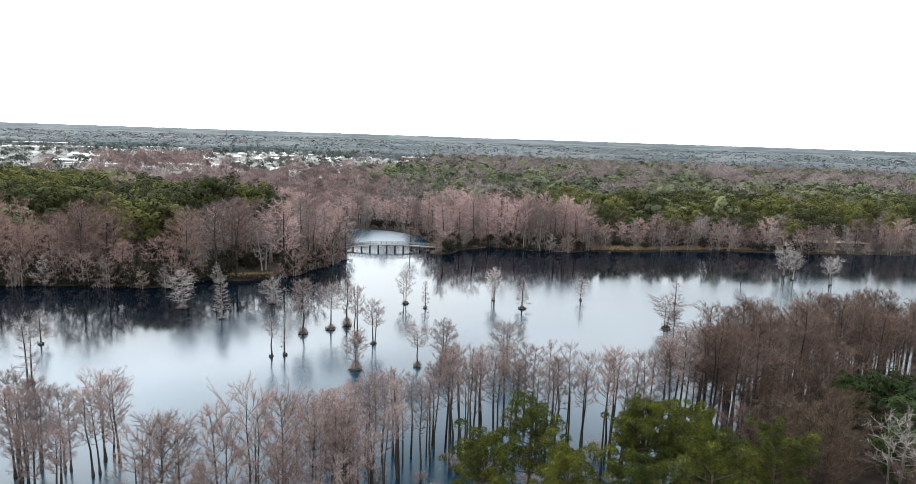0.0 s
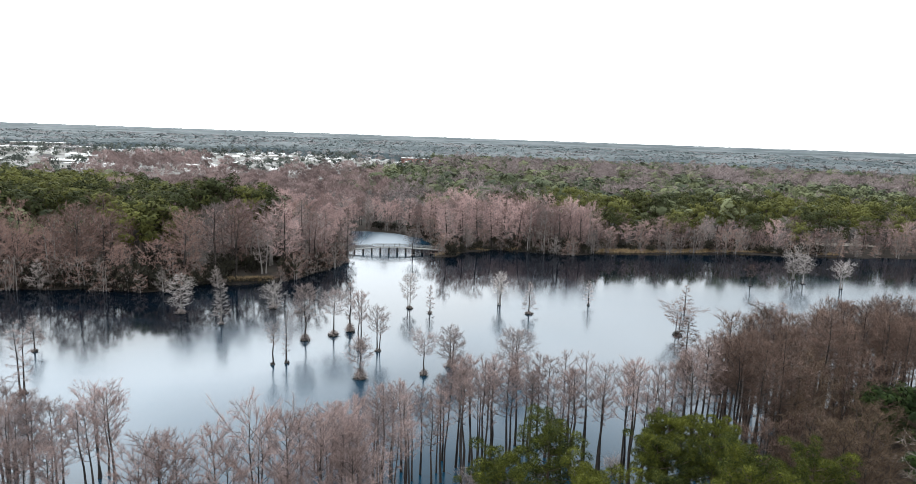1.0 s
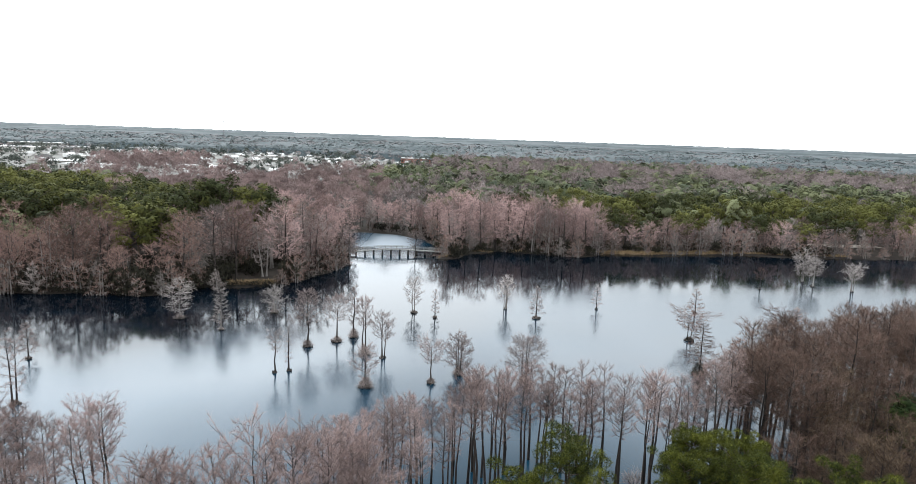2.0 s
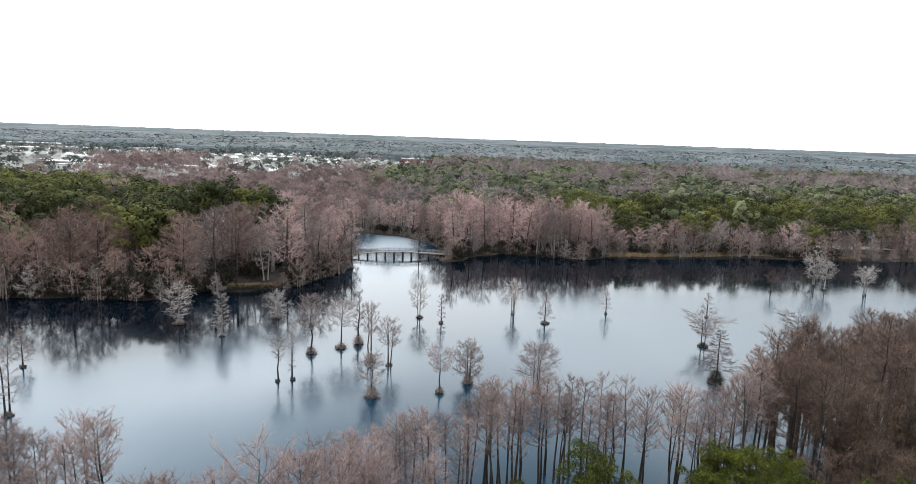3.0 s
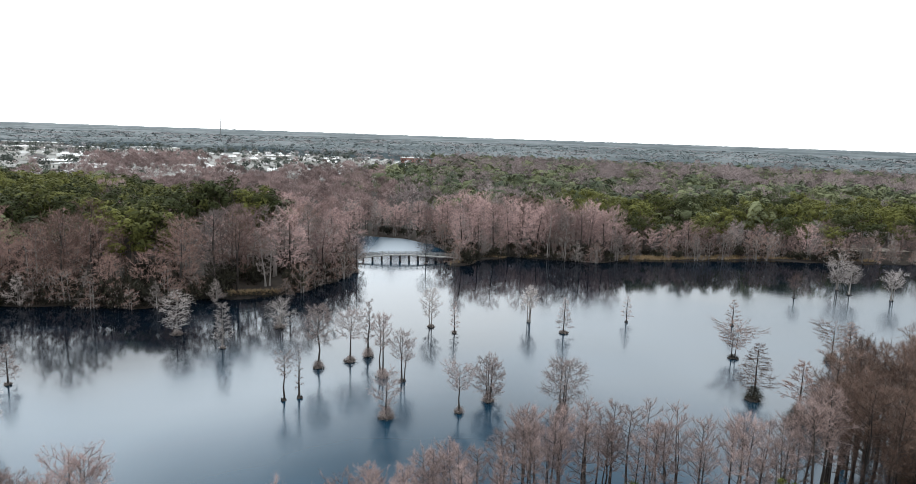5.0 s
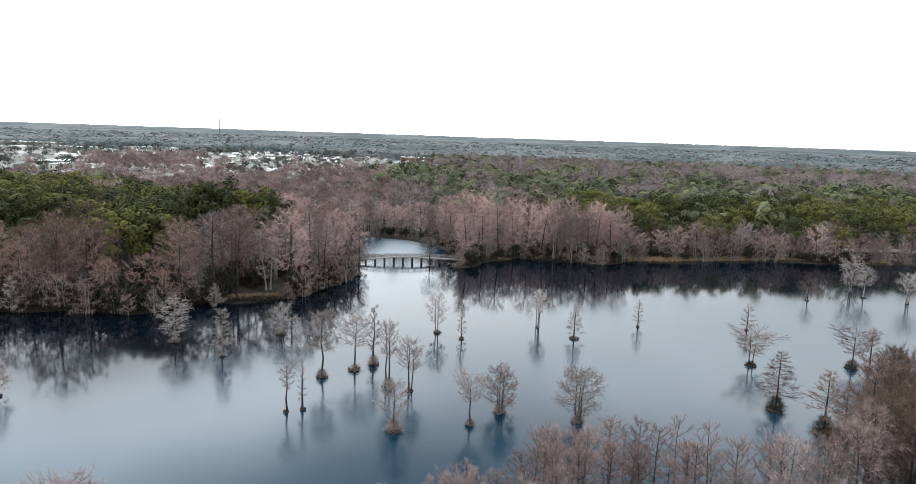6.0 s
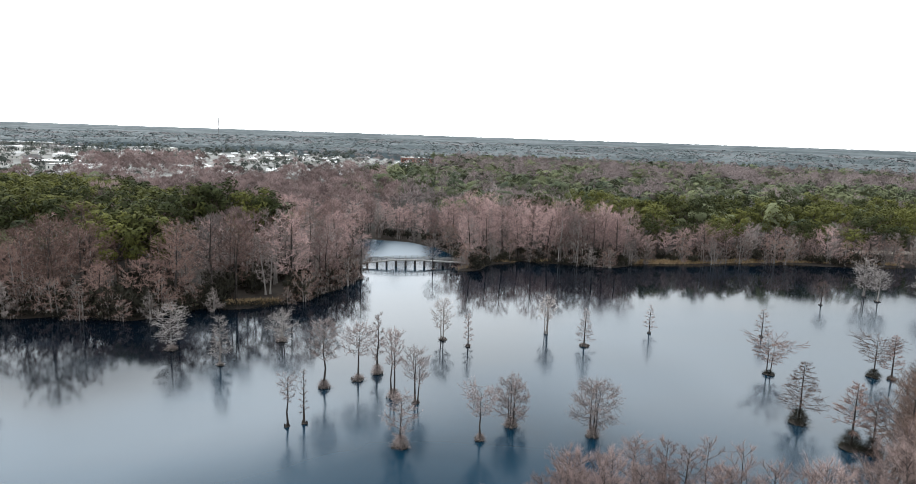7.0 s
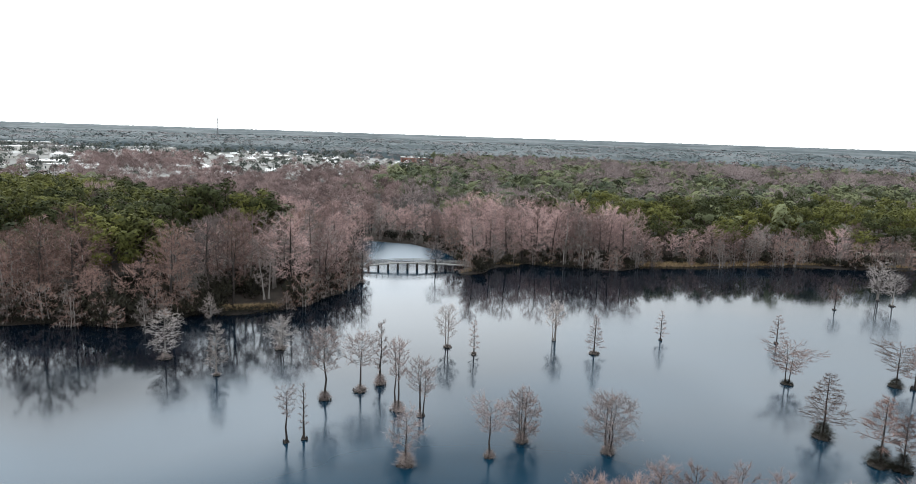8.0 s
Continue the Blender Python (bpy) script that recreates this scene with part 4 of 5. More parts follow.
WEST_BANK = [(-190, 157), (-120, 165.5), (-99, 169.5), (-88, 171.5), (-75, 170), (-69.5, 174), (-63, 180.5), (-49, 186), (-43, 190), (-37.5, 196.5), (-33.5, 206),
             (-33, 224), (-38, 236), (-60, 236), (-74, 222), (-95, 200), (-130, 195), (-190, 190)]
POND_BANK = [(-40, 240), (-42, 252), (-47, 268), (-47, 282), (-38, 294), (-28, 293), (-18, 288), (-6, 276), (0, 262), (2, 245), (0, 238), (10, 249), (20, 254),
             (38, 250), (50, 249), (58, 256), (56, 280), (30, 292), (5, 305), (-40, 318), (-75, 300), (-75, 250)]
EAST_BANK = [(58, 256), (68, 261), (80, 260), (94, 264), (112, 267), (133, 264), (159, 267), (260, 274), (260, 292), (159, 285), (100, 280), (57, 276)]
banks, rosy, grey = [], [], []


def shore_depth(x, y):
    """How far behind the far shore a place lies."""
    return float(lake_distance(np.array([x]), np.array([y]))[0])


for poly, gap, lo, hi, seed in ((WEST_BANK, 5.9, 0.62, 1.10, 11), (POND_BANK, 5.1, 0.76, 1.04, 12), (EAST_BANK, 6.6, 0.40, 0.78, 13)):
    for x, y in scatter(poly, gap, seed):
        if abs(x) > 0.74 * y + 6 or by_bridge(x, y):
            continue
        if poly is WEST_BANK and x < -50 and shore_depth(x, y) > 34:
            continue
        sc = rng.uniform(lo, hi) * (1.05 if poly is WEST_BANK else 1)
        if poly is WEST_BANK and -88 < x < -74:
            if y > 180:
                continue
            sc *= 0.75
        elif poly is WEST_BANK and y > 212:
            sc *= 0.86
        elif poly is POND_BANK and y > 280 and x < 2:
            sc *= 0.7
        (banks if poly is WEST_BANK and x < -66 + 14 * rng.normal() else grey if poly is WEST_BANK and rng.uniform() < 0.3 else rosy).append((x, y, z_at(x, y) - 0.1, sc))
place(bank_protos, banks)
place(rose_protos, rosy)
place(grey_protos, grey)


def along(path, n, lo, hi):
    """Points spread along a line of the plan, lo to hi metres off it."""
    seg = [(Vector(a), Vector(b)) for a, b in zip(path, path[1:])]
    total = sum((b - a).length for a, b in seg)
    got = []
    for i in range(n):
        d = total * (i + rng.uniform(0.1, 0.9)) / n
        for a, b in seg:
            if d <= (b - a).length:
                p = a + (b - a) * (d / (b - a).length) + Vector((-(b - a).y, (b - a).x)).normalized() * rng.uniform(lo, hi)
                if not by_bridge(p.x, p.y):
                    got.append((p.x, p.y))
                break
            d -= (b - a).length
    return got


edge = along(SHORE_FAR_WEST[1:], 54, -1.8, 2.2) + along(POND, 16, 0.0, 3.0) + along(SHORE_FAR_EAST[:-1], 66, -0.8, 6.0)
edge = [p for p in edge if not by_reeds(*p)]
place(low_protos, [(x, y, z_at(x, y) - 0.1, rng.uniform(0.5, 1.15)) for x, y in edge])

pine_protos = [pine_tree("grove_pine", "dense green pine in a grove beyond the bank", "bank pine groves", NEEDLE_DARK, h=18, w=w, start=st, limbs=20, pads=2, leaves=37,
                         blade=(0.95, 0.56), clump=0.15)
               for w, st in ((11, 0.45), (10, 0.4), (12.5, 0.5), (10.5, 0.35))]
pines = []
for poly, gap, lo, hi, seed in (([(-280, 216), (-130, 214), (-100, 216), (-88, 220), (-100, 258), (-135, 300), (-260, 330)], 7.6, 0.92, 1.08, 21),
                                ([(-88, 239), (-80, 240), (-80, 248), (-88, 248)], 5.0, 1.06, 1.2, 22),
                                ([(-76, 242), (-63, 243), (-63, 251), (-75, 250)], 5.2, 1.0, 1.1, 27),
                                ([(-91, 195), (-81, 196), (-79, 206), (-91, 208)], 4.6, 0.98, 1.1, 26),
                                ([(60, 281), (100, 283), (150, 288), (260, 296), (300, 330), (200, 340), (100, 335), (40, 315), (20, 300)], 8.4, 0.68, 1.02, 23),
                                ([(62, 268), (98, 270), (100, 281), (62, 280)], 7.5, 0.62, 0.8, 25),
                                ([(120, 270), (165, 272), (200, 280), (130, 279)], 8.0, 0.6, 0.85, 24)):
    for x, y in scatter(poly, gap, seed):
        if abs(x) > 0.74 * y + 6:
            continue
        pines.append((x, y, z_at(x, y) - 0.1, rng.uniform(lo, hi)))
place(pine_protos, pines[:300])

# ---- undergrowth ----
dark_shrubs = [bush_thing("evergreen_shrub", "dark evergreen shrub deepening the shade along the bank", SHRUB, 2.6, 3.6, 260, (0.7, 0.4), "bank shrubs") for _ in range(3)]
# extra shrubs crowd the west bank's foot to stand for canopy shade
spots = along(SHORE_FAR_WEST[2:], 120, 1.0, 8) + along(SHORE_FAR_WEST[2:], 50, 8, 28) + along(POND, 30, 1.5, 9) + along(SHORE_FAR_EAST[:-2], 70, 2.0, 10)
spots = [(x, y) for x, y in spots if not by_reeds(x, y, 9)]
spots = [(x, y, z_at(x, y) - 0.05, rng.uniform(0.8, 2.2 if x < -35 else 1.7)) for x, y in spots]
place(dark_shrubs, spots)
fringe = Shape()
for x, y in along(SHORE_FAR_WEST[1:], 150, -0.2, 1.5) + along(SHORE_FAR_EAST[:7], 40, 0.0, 2.0):
    n, z = 90, z_at(x, y)
    b = np.array((x, y, z)) + rng.normal(size=(n, 3)) * np.array((0.9, 0.6, 0.0)) + np.stack([np.zeros(n), np.zeros(n), rng.uniform(0, 1.1, n)], 1)
    fringe.blades(b, rng.normal(size=(n, 3)) + np.array((0, 0, 0.8)), rng.uniform(0.3, 0.7, n), rng.uniform(0.12, 0.26, n))
tagged(part("shore_fringe", fringe, SHRUB, None), "dark low undergrowth along the water's edge", "undergrowth", kind="stuff")
dry = [bush_thing("dry_bush", "dry brown brush among the flooded trunks", BRUSH, 2.2, 2.8, 420, (0.8, 0.04), "stand brush") for _ in range(3)]
spots = [(x, y, max(0, z_at(x, y)), rng.uniform(0.5, 1.2)) for x, y in scatter([(-9, 66), (-6, 74), (8, 80), (30, 84), (45, 88), (60, 97), (90, 110), (90, 100), (60, 84), (45, 76), (15, 68)], 4.2, 31)]
place(dry, spots)

for x, y in ((37.4, 249.2), (40.6, 248.8)):
    bench = root("bench", "small weathered grey bench on the far bank", "bench", "bank benches")
    s = Shape()
    s.box((-1.0, -0.22, 0.42), (1.0, 0.22, 0.5))
    part("seat", s, PLANK, bench)
    s = Shape()
    s.box((-1.0, 0.18, 0.55), (1.0, 0.25, 0.95))
    part("backrest", s, PLANK, bench)
    for dx in (-0.85, 0.85):
        for dy in (-0.17, 0.21):
            s = Shape()
            s.box((dx - 0.05, dy - 0.04, -0.15), (dx + 0.05, dy + 0.04, 0.42 if dy < 0 else 0.9))
            part("leg", s, PLANK, bench)
    bench.matrix_basis = pose(x, y, z_at(x, y))

reeds = Shape()
for x0, y0, x1, y1, n, deep in ((-59, 181.6, -46, 186.2, 1800, 3.0), (58, 252.5, 82, 256.5, 2600, 4.6), (82, 256.5, 114, 263.5, 2700, 4.6), (114, 264, 160, 264, 900, 2.5),
                                (-2, 233.5, 6, 240, 260, 2.5), (10, 248, 30, 252, 260, 2)):
    u, v = rng.uniform(0, 1, n), rng.uniform(0, deep, n)
    x, y = x0 + (x1 - x0) * u + rng.normal(0, 0.3, n), y0 + (y1 - y0) * u + v
    z = ground_height(x, y)
    ok = z > -0.05
    b = np.stack([x, y, z - 0.1], 1)[ok]
    reeds.blades(b, rng.normal(size=b.shape) * 0.35 + np.array((0, 0, 1.0)), rng.uniform(0.5, 1.3, len(b)), rng.uniform(0.12, 0.3, len(b)))
tagged(part("reeds", reeds, REED, None), "dry tan reeds and grass along the bank", "reeds", kind="stuff")

# ---- the wooden footbridge ----
bridge = root("footbridge", "weathered grey wooden footbridge on dark timber supports over the channel", "bridge")
BL = float(np.linalg.norm(B1 - B0))
bridge.matrix_basis = pose(B0[0], B0[1], 0, 0, 0, math.degrees(math.atan2(*(B1 - B0)[::-1])))


def deck_z(u):
    return float(np.interp(u, [0, 5, 15.5, 23.5, 38, BL], [0.9, 1.0, 2.0, 2.0, 1.15, 0.9]))


DECK_U = [0, 5, 10, 15.5, 23.5, 28, 33, 38, BL]
for side in (-0.85, 0.85):
    for lift, thick_z, name in ((1.05, 0.1, "handrail"), (0.62, 0.08, "middle_rail"), (-0.22, 0.26, "deck_beam")):
        s = Shape()
        y0, y1 = side - 0.06, side + 0.06
        ring = [(a, y, deck_z(a) + lift + up) for a in DECK_U for y, up in ((y0, 0), (y1, 0), (y1, thick_z), (y0, thick_z))]
        n = len(DECK_U)
        s.add(ring, [(4 * i + k, 4 * i + (k + 1) % 4, 4 * i + 4 + (k + 1) % 4, 4 * i + 4 + k) for i in range(n - 1) for k in range(4)]
              + [(3, 2, 1, 0), (4 * n - 4, 4 * n - 3, 4 * n - 2, 4 * n - 1)])
        part(name, s, PLANK, bridge)
    for i in range(21):
        u = 0.4 + i * (BL - 0.8) / 20
        s = Shape()
        s.box((u - 0.06, side - 0.13 if side < 0 else side + 0.07, deck_z(u) - 0.25), (u + 0.06, side - 0.07 if side < 0 else side + 0.13, deck_z(u) + 1.2))
        part("post", s, PLANK, bridge)
    for i in range(13):
        u = 1.6 + i * (BL - 3.2) / 12
        s = Shape()
        s.tube([(u, side * 1.05, -1.8), (u, side, 0.4), (u, side * 0.96, deck_z(u) - 0.05)], (0.29, 0.27, 0.25), 8)
        part("support_column", s, PILE, bridge)
for i in range(13):
    u = 1.6 + i * (BL - 3.2) / 12
    s = Shape()
    s.box((u - 0.1, -1.15, deck_z(u) - 0.42), (u + 0.1, 1.15, deck_z(u) - 0.2))
    part("cross_beam", s, PILE, bridge)
u, k = 0.05, 0
while u < BL - 0.3:
    s = Shape()
    za, zb = deck_z(u), deck_z(u + 0.27)
    s.add([(u, -0.95, za), (u + 0.27, -0.95, zb), (u + 0.27, 0.95, zb), (u, 0.95, za), (u, -0.95, za + 0.05), (u + 0.27, -0.95, zb + 0.05),
           (u + 0.27, 0.95, zb + 0.05), (u, 0.95, za + 0.05)], [(0, 3, 2, 1), (4, 5, 6, 7), (0, 1, 5, 4), (1, 2, 6, 5), (2, 3, 7, 6), (3, 0, 4, 7)])
    part("plank", s, PLANK, bridge)
    u += 0.29

# ---- the town beyond the woods ----


def house(label, w, d, h, roof_h, roof_mat, wall_mat, group="town houses", name="house", category="house"):
    thing = root(name, label, category, group)
    s = Shape()
    s.box((-w / 2, -d / 2, -1), (w / 2, d / 2, h))
    part("wall", s, wall_mat, thing)
    s = Shape()
    o = 0.5
    if roof_h > 0.8:
        a = [(-w / 2 - o, -d / 2 - o, h - 0.2), (w / 2 + o, -d / 2 - o, h - 0.2), (w / 2 + o, d / 2 + o, h - 0.2), (-w / 2 - o, d / 2 + o, h - 0.2),
             (-w / 2 - o, 0, h + roof_h), (w / 2 + o, 0, h + roof_h)]
        s.add(a, [(0, 1, 5, 4), (2, 3, 4, 5), (0, 4, 3), (1, 2, 5), (3, 2, 1, 0)])
    else:
        s.box((-w / 2 - o, -d / 2 - o, h), (w / 2 + o, d / 2 + o, h + roof_h))
        s.box((-w * 0.2, -d * 0.1, h + roof_h), (-w * 0.2 + 2.5, -d * 0.1 + 2, h + roof_h + 1.3))
    part("roof", s, roof_mat, thing)
    n = max(2, int(w / 4))
    for i in range(n):
        s = Shape()
        x = -w / 2 + w * (i + 0.5) / n
        s.box((x - 0.6, -d / 2 - 0.05, h * 0.35), (x + 0.6, -d / 2 + 0.05, h * 0.78))
        part("window", s, GLASS_DARK, thing)
    return thing


houses = [house("small house with a pale gabled roof among trees", 12, 9, 3.2, 2.6, ROOF_WHITE, WALL_PALE),
          house("small house with a grey shingled roof among trees", 14, 9, 3.2, 2.8, ROOF_GREY, WALL_PALE),
          house("low pale house with a light roof", 10, 8, 3.0, 2.2, ROOF_WHITE, WALL_PALE)]
spots = [(x, y, z_at(x, y), rng.uniform(0.62, 1.05)) for x, y in scatter(TOWN, 22, 41, 1200) if math.hypot(x, y) > 570][:290]
place(houses, spots)
BIG = [(-322, 610, 56, 22, 5, 8), (-372, 655, 44, 24, 5, 8), (-262, 640, 34, 18, 5, -6), (-610, 930, 60, 30, 7, 10), (-545, 985, 46, 28, 7, -5), (-398, 762, 55, 30, 5, 12), (-350, 740, 30, 20, 5, 12), (-440, 800, 38, 20, 5, 5), (-537, 1320, 90, 35, 8, 0),
       (-420, 1250, 70, 30, 8, 5), (-300, 1200, 80, 34, 8, 0), (-690, 1120, 80, 34, 8, 8), (-242, 928, 34, 18, 6, 3), (-470, 1080, 60, 26, 7, 2), (-50, 1085, 62, 22, 9, 0),
      (550, 1679, 60, 26, 8, 5), (700, 1500, 26, 16, 7, 5), (-150, 1120, 50, 22, 7, 4)]
for x, y, w, d, h, turn in BIG:
    t = house("large flat-roofed commercial building with a white roof", w, d, h, 0.6, ROOF_WHITE, WALL_PALE, "commercial buildings", "warehouse", "building")
    t.matrix_basis = pose(x, y, z_at(x, y), 0, 0, turn)
t = house("red brick building with a white flat roof", 46, 18, 7, 0.7, ROOF_WHITE, BRICK_RED, "", "brick_building", "building")
t.matrix_basis = pose(-55, 991, z_at(-55, 991), 0, 0, 2)
for x, y, w, turn in ((266, 448, 16, 20), (202, 526, 16, -10), (169, 355, 14, 30), (132, 330, 12, 0), (230, 400, 15, 10), (300, 470, 14, 0), (110, 365, 12, 20), (60, 352, 11, 5)):
    t = house("pale lakeside house half hidden by pines", w, 9, 3.4, 2.4, ROOF_GREY, WALL_PALE, "lakeside houses")
    t.matrix_basis = pose(x, y, z_at(x, y), 0, 0, turn)
for x, y, w, d, mat, words, nm in ((-400, 735, 110, 36, PALE_LOT, "pale paved car park", "car_park"), (-330, 860, 240, 26, PALE_LOT, "pale paved road in the town", "town_road"),
                                   (-560, 900, 150, 50, PALE_LOT, "pale paved yard by the warehouses", "yard"), (-120, 990, 120, 30, PALE_LOT, "pale paved yard", "yard"),
                                   (172, 290, 30, 8, SAND, "sandy lakeside path", "lakeside_path")):
    s = Shape()
    n = 12
    pts = [(x + w * (i / n - 0.5), y + d * (j - 0.5)) for j in (0, 1) for i in range(n + 1)]
    s.add([(a, b, z_at(a, b) + 0.35) for a, b in pts], [(i, i + 1, n + 2 + i, n + 1 + i) for i in range(n)])
    tagged(part(nm, s, mat, None), words, "paving", kind="structure")

mast = root("radio_mast", "thin grey lattice radio mast above the far town", "mast")
MX, MY, MH = -548, 1592, 62
for i in range(3):
    a = 2 * math.pi * i / 3
    s = Shape()
    s.tube([(0.8 * math.cos(a), 0.8 * math.sin(a), -2), (0.6 * math.cos(a), 0.6 * math.sin(a), MH)], (0.5, 0.4), 5, True)
    part("leg", s, STEEL, mast)
for k in range(18):
    s = Shape()
    z0 = 1 + k * 3.1
    for i in range(3):
        a, b = 2 * math.pi * i / 3, 2 * math.pi * (i + 1) / 3
        s.tube([(0.75 * math.cos(a), 0.75 * math.sin(a), z0), (0.72 * math.cos(b), 0.72 * math.sin(b), z0 + 3.1)], (0.08, 0.08), 4)
    part("brace", s, STEEL, mast)
s = Shape()
s.tube([(0, 0, MH), (0, 0, MH + 5)], (0.3, 0.2), 5, True)
part("antenna", s, STEEL, mast)
mast.matrix_basis = pose(MX, MY, z_at(MX, MY))

# ---- woods that run to the horizon ----


def woods(name, label, mat, xs, ys, tall, wide, blades, length, width, flat, leafy=False):
    """Many crowns as one sheet of slivers; tall and wide are arrays, a value a tree."""
    n, clumps = len(xs), 12 if leafy else 9
    per = blades // clumps
    z0 = ground_height(xs, ys)
    c = np.repeat(np.stack([xs, ys, z0], 1), clumps, 0)
    H, W = np.repeat(tall, clumps), np.repeat(wide, clumps)
    d = rng.normal(size=(n * clumps, 3))
    d[:, 2] = np.abs(d[:, 2]) * 1.1 - 0.3
    d /= np.linalg.norm(d, axis=1)[:, None]
    r = rng.uniform(0.55, 1.0, n * clumps)
    c = c + np.stack([d[:, 0] * W * 0.42 * r, d[:, 1] * W * 0.42 * r, H * (0.62 + 0.26 * d[:, 2] * r)], 1)
    c, W, d = np.repeat(c, per, 0), np.repeat(W, per), np.repeat(d, per, 0)
    dome = d + np.array((0, 0, 0.3))
    d = d * 0.5 + rng.normal(size=d.shape) * 0.6 + np.array((0, 0, 0.25))
    d /= np.linalg.norm(d, axis=1)[:, None]
    L = (length * W * rng.uniform(0.6, 1.3, len(W)))[:, None]
    B = (width * W * rng.uniform(0.6, 1.3, len(W)))[:, None]
    base = c + d * (W * (0.15 if leafy else 0.11))[:, None] * np.array((1, 1, flat))
    if leafy:
        facing = d * 0.12 + dome * 0.9 + rng.normal(size=d.shape) * 0.07 + np.array((0, 0, (0.7 - flat) * 4))
        aim = np.cross(facing, rng.normal(size=d.shape))
        side = np.cross(facing, aim)
    else:
        aim = d * np.array((1, 1, flat)) + rng.normal(size=d.shape) * 0.3 + np.array((0, 0, 0.3))
        side = np.cross(aim, rng.normal(size=d.shape))
    aim /= np.linalg.norm(aim, axis=1)[:, None] + 1e-9
    side /= np.linalg.norm(side, axis=1)[:, None] + 1e-9
    v = np.stack([base - side * B / 2, base + side * B / 2, base + aim * L], 1).reshape(-1, 3)
    tints = np.repeat(np.clip(rng.normal(0.5, 0.22, n), 0, 1), clumps * per * 3)
    me = bpy.data.meshes.new(name)
    m = len(v) // 3
    me.vertices.add(len(v))
    me.vertices.foreach_set("co", v.astype(np.float32).ravel())
    me.loops.add(3 * m)
    me.loops.foreach_set("vertex_index", np.arange(3 * m, dtype=np.int32))
    me.polygons.add(m)
    me.polygons.foreach_set("loop_start", np.arange(0, 3 * m, 3, dtype=np.int32))
    me.update(calc_edges=True)
    tint = me.attributes.new("tint", "FLOAT", "POINT")
    tint.data.foreach_set("value", tints.astype(np.float32))
    me.materials.append(mat)
    return tagged(new(name, me), label, "woods", kind="stuff")


def bumps(x, y, size, seed):
    """Smooth values from 0 to 1 over the plan."""
    v = np.zeros(x.shape)
    r = random.Random(seed)
    for k in range(7):
        a, f, p = r.uniform(0, 6.28), r.uniform(0.6, 2.2) / size, r.uniform(0, 6.28)
        v += np.sin((x * math.cos(a) + y * math.sin(a)) * f * 6.28 + p)
    return 0.5 + v / 8


BUILT = [WEST_BANK, POND_BANK, EAST_BANK]
gx, gy = np.meshgrid(np.arange(-760, 860, 10.4), np.arange(190, 1000, 10.4))
x, y = (gx + rng.uniform(-3.4, 3.4, gx.shape)).ravel(), (gy + rng.uniform(-3.4, 3.4, gy.shape)).ravel()
az, dist = np.degrees(np.arctan2(x, y)), np.hypot(x, y)
hilly = np.hypot((x + 206) / 33, (y - 470) / 56) < 1
keep = (np.abs(az) < 41) & (dist < 1000) & (lake_distance(x, y) > 5)
for poly in BUILT:
    keep &= ~in_polygon(poly, x, y)
taken = {(round(a[0] / 5), round(a[1] / 5)) for a in pines[:300]}
keep &= np.array([(round(a / 5), round(b / 5)) not in taken for a, b in zip(x, y)])
town = in_polygon(TOWN, x, y) & ~hilly
keep &= rng.uniform(0, 1, x.shape) < np.where(town, np.where(dist < 600, 0.4, 0.0), 0.9)
for hx, hy, hw in ((266, 448, 12), (202, 526, 12), (169, 355, 12), (176, 300, 22), (132, 330, 10), (230, 400, 10)):
    keep &= ~((np.abs(x - hx) < hw) & (y < hy + 8) & (y > hy - 26))
x, y, az, dist = x[keep], y[keep], az[keep], dist[keep]
mix = bumps(x, y, 105, 5) + rng.normal(0, 0.055, x.shape)
share = np.full(x.shape, 0.45)
share[(az < -26) & (dist < 400)] = 1.3
share[(az < -27) & (dist >= 400)] = 0.5
share[(az >= -26) & (az < -9) & (dist > 255) & (dist < 620)] = -0.3
share[(az < -9) & (dist >= 620)] = 0.55
share[(az >= -9) & (az < -2) & (dist < 390)] = -0.2
share[(az >= -9) & (dist >= 390) & (dist < 620)] = 0.72
share[(az >= -2) & (dist < 600)] = 0.62
share[(az >= -2) & (dist >= 600) & (dist < 860)] = 0.34
green = mix < share
hill = hilly[keep]
green[hill] = False
tall = np.clip(rng.normal(14.5, 3.6, x.shape), 7, 22) * np.where(town[keep], np.where(dist < 600, 0.48, 0.85), 1)
tall = np.where(hill, rng.uniform(21, 25, x.shape), tall)
wide = rng.uniform(9, 16, x.shape) * np.where(town[keep], 0.7, 1)
russet = ~green & (az < -5) & (dist < 560) & ~town[keep]
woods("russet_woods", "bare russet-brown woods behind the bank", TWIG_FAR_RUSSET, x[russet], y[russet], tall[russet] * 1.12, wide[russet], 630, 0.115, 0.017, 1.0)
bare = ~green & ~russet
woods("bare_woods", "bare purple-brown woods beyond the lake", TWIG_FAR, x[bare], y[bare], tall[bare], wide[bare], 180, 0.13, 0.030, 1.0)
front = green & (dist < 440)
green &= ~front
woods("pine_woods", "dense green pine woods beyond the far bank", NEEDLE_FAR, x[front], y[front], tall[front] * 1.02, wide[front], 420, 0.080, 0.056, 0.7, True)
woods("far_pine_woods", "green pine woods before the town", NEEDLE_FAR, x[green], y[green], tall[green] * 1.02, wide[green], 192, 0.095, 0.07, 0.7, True)

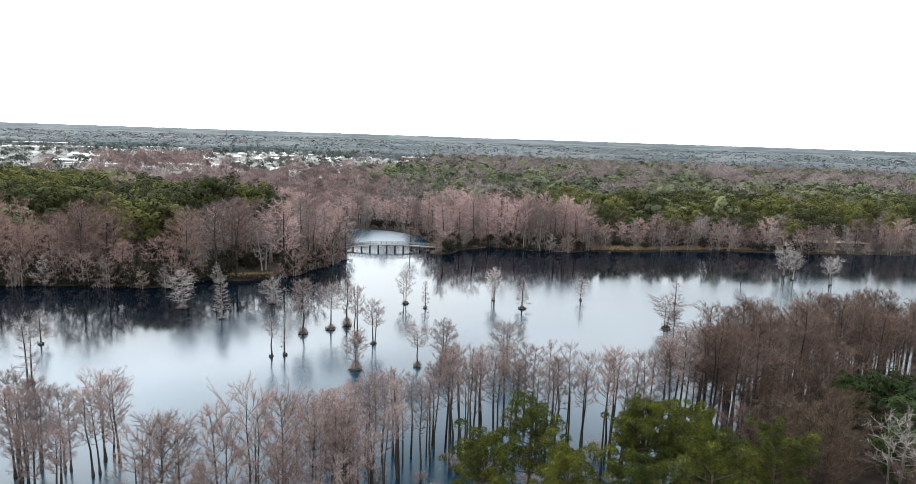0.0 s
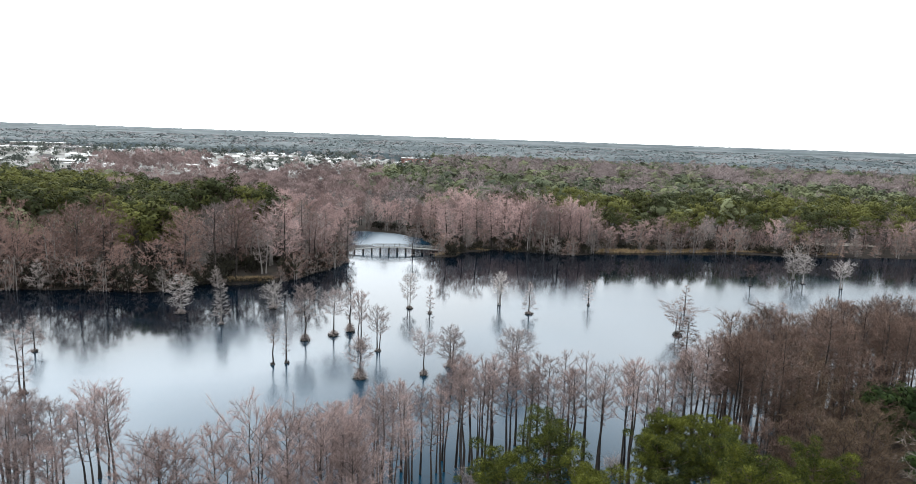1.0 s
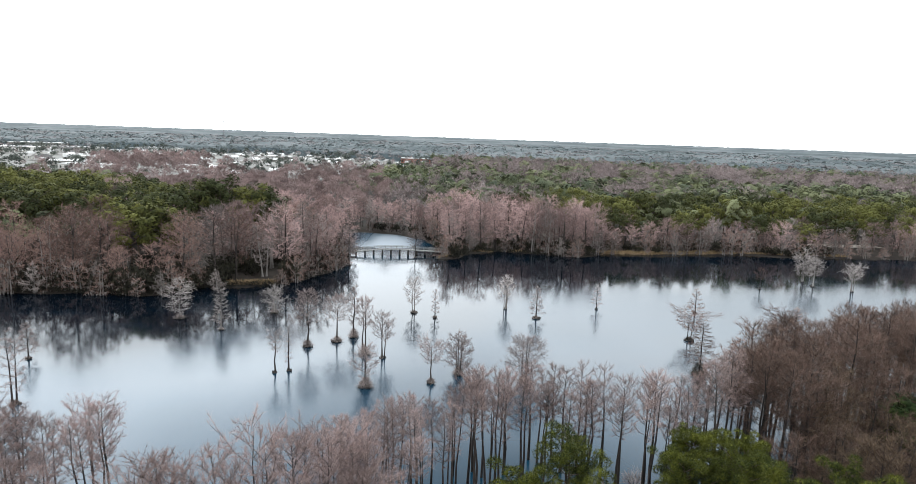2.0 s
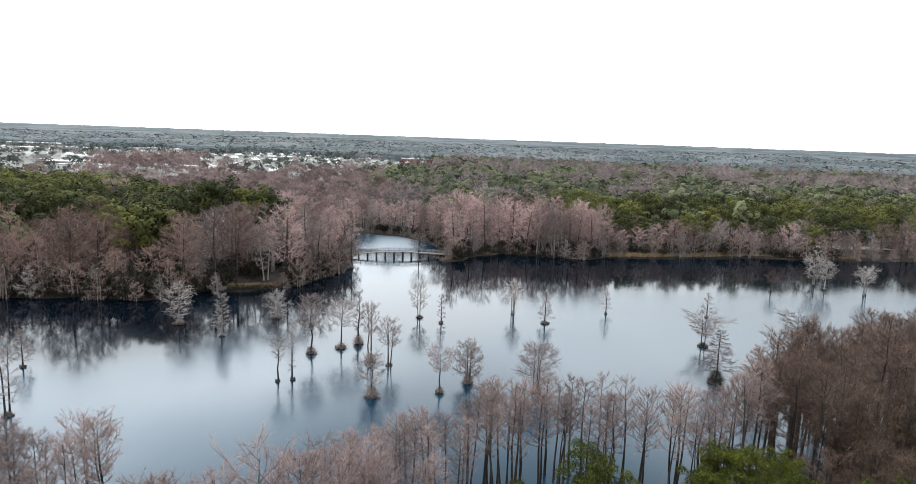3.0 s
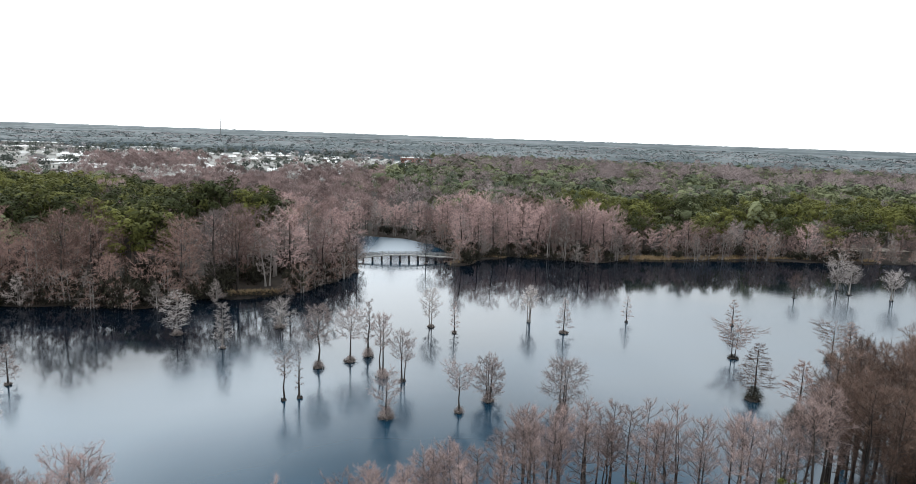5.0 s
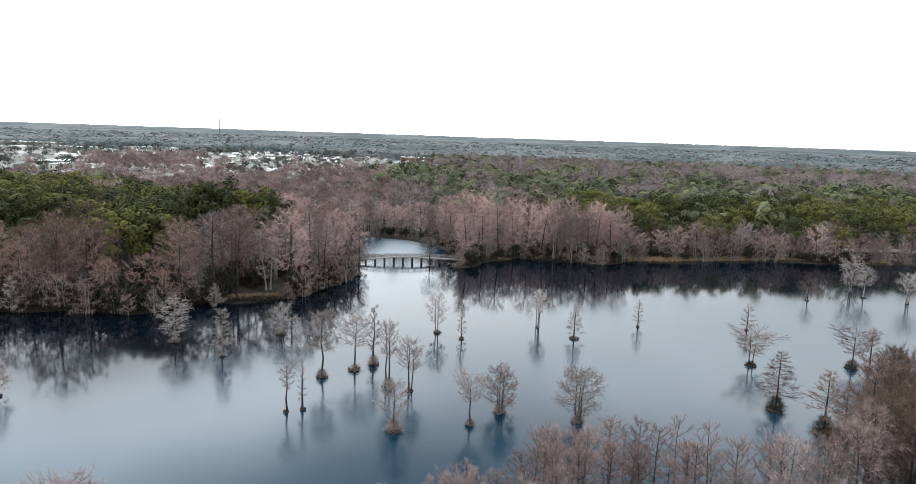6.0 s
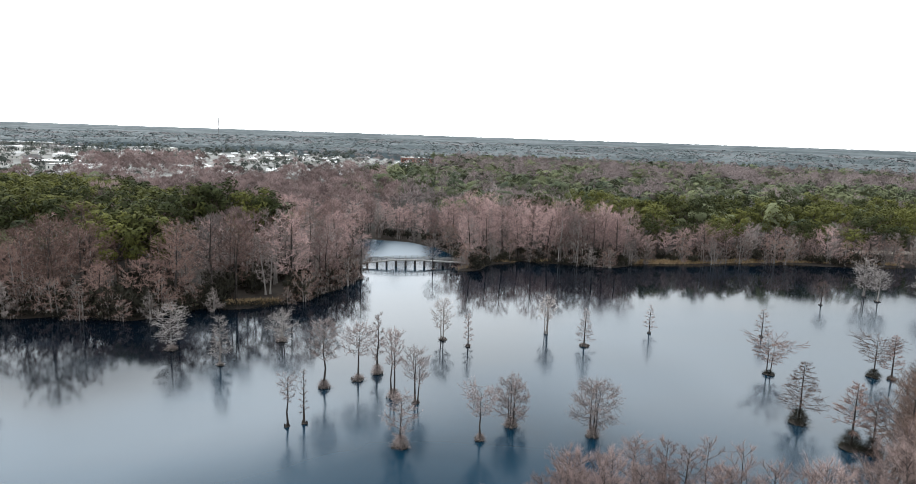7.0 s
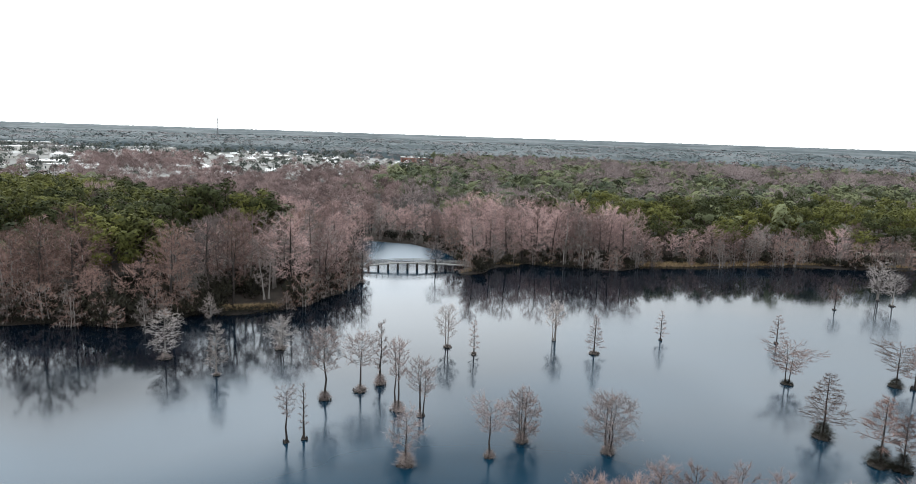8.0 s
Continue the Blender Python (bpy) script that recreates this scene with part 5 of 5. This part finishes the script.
n = 8000
r = 960 * (2500 / 960) ** rng.uniform(0, 1, n)
a = np.radians(rng.uniform(-41, 41, n))
x, y = r * np.sin(a), r * np.cos(a)
ok = ~in_polygon(TOWN, x, y) | (rng.uniform(0, 1, n) < 0.2)
x, y, r = x[ok], y[ok], r[ok]
green = bumps(x, y, 420, 9) + rng.normal(0, 0.12, x.shape) < 0.56
tall, wide = rng.uniform(10, 17, x.shape), np.clip(r / 100, 10, 26) * rng.uniform(0.7, 1.3, x.shape)
woods("far_bare_woods", "bare woods paled by painted haze towards the horizon", TWIG_HORIZON, x[~green], y[~green], tall[~green], wide[~green], 24, 0.22, 0.16, 0.45, True)
woods("far_evergreen_woods", "evergreen woods painted hazy blue-green towards the horizon", NEEDLE_HORIZON, x[green], y[green], tall[green], wide[green], 24, 0.22, 0.16, 0.45, True)

spots = [(a, b) for a, b in scatter(TOWN, 13, 47) if math.hypot(a, b) > 560]
x, y = np.array([p[0] for p in spots]), np.array([p[1] for p in spots])
ok = (bumps(x, y, 120, 31) + rng.normal(0, 0.12, x.shape) < 0.44)
bare = ~ok & (rng.uniform(0, 1, x.shape) < 0.25)
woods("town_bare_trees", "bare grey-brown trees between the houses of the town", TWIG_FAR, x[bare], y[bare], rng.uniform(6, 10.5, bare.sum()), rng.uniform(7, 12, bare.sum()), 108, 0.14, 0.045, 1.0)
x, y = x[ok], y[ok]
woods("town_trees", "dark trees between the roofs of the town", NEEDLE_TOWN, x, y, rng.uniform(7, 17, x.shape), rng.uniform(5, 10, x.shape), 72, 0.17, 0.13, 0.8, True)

# the closed canopy of the woods far off, crown beside crown, haze painted in
ca, cr = np.radians(np.arange(-42, 42.01, 0.17)), 1000 * 1.0155 ** np.arange(0, 108)
CA, CR = np.meshgrid(ca, cr)
X, Y = CR * np.sin(CA), CR * np.cos(CA)
spread = bumps(X, Y, 300, 17)
Z = ground_height(X, Y) + 8.5 + 3.5 * spread + rng.normal(0, 0.7, X.shape)
low = in_polygon(TOWN, X, Y)
Z = np.where(low, ground_height(X, Y) - 3, Z)
nx, ny = len(ca), len(cr)
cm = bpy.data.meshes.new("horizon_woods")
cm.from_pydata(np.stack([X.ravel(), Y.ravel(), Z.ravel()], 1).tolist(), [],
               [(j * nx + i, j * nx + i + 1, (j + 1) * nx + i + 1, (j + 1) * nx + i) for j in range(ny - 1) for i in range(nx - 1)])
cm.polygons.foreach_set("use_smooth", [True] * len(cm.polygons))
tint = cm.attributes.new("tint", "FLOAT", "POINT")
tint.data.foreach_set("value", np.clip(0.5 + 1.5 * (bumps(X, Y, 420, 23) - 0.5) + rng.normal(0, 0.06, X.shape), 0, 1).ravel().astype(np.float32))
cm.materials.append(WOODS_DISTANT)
tagged(new("horizon_woods", cm), "woods painted hazy blue-grey along the flat horizon", "woods", kind="stuff")

for ob, m in FIRST:
    ob.matrix_basis = m
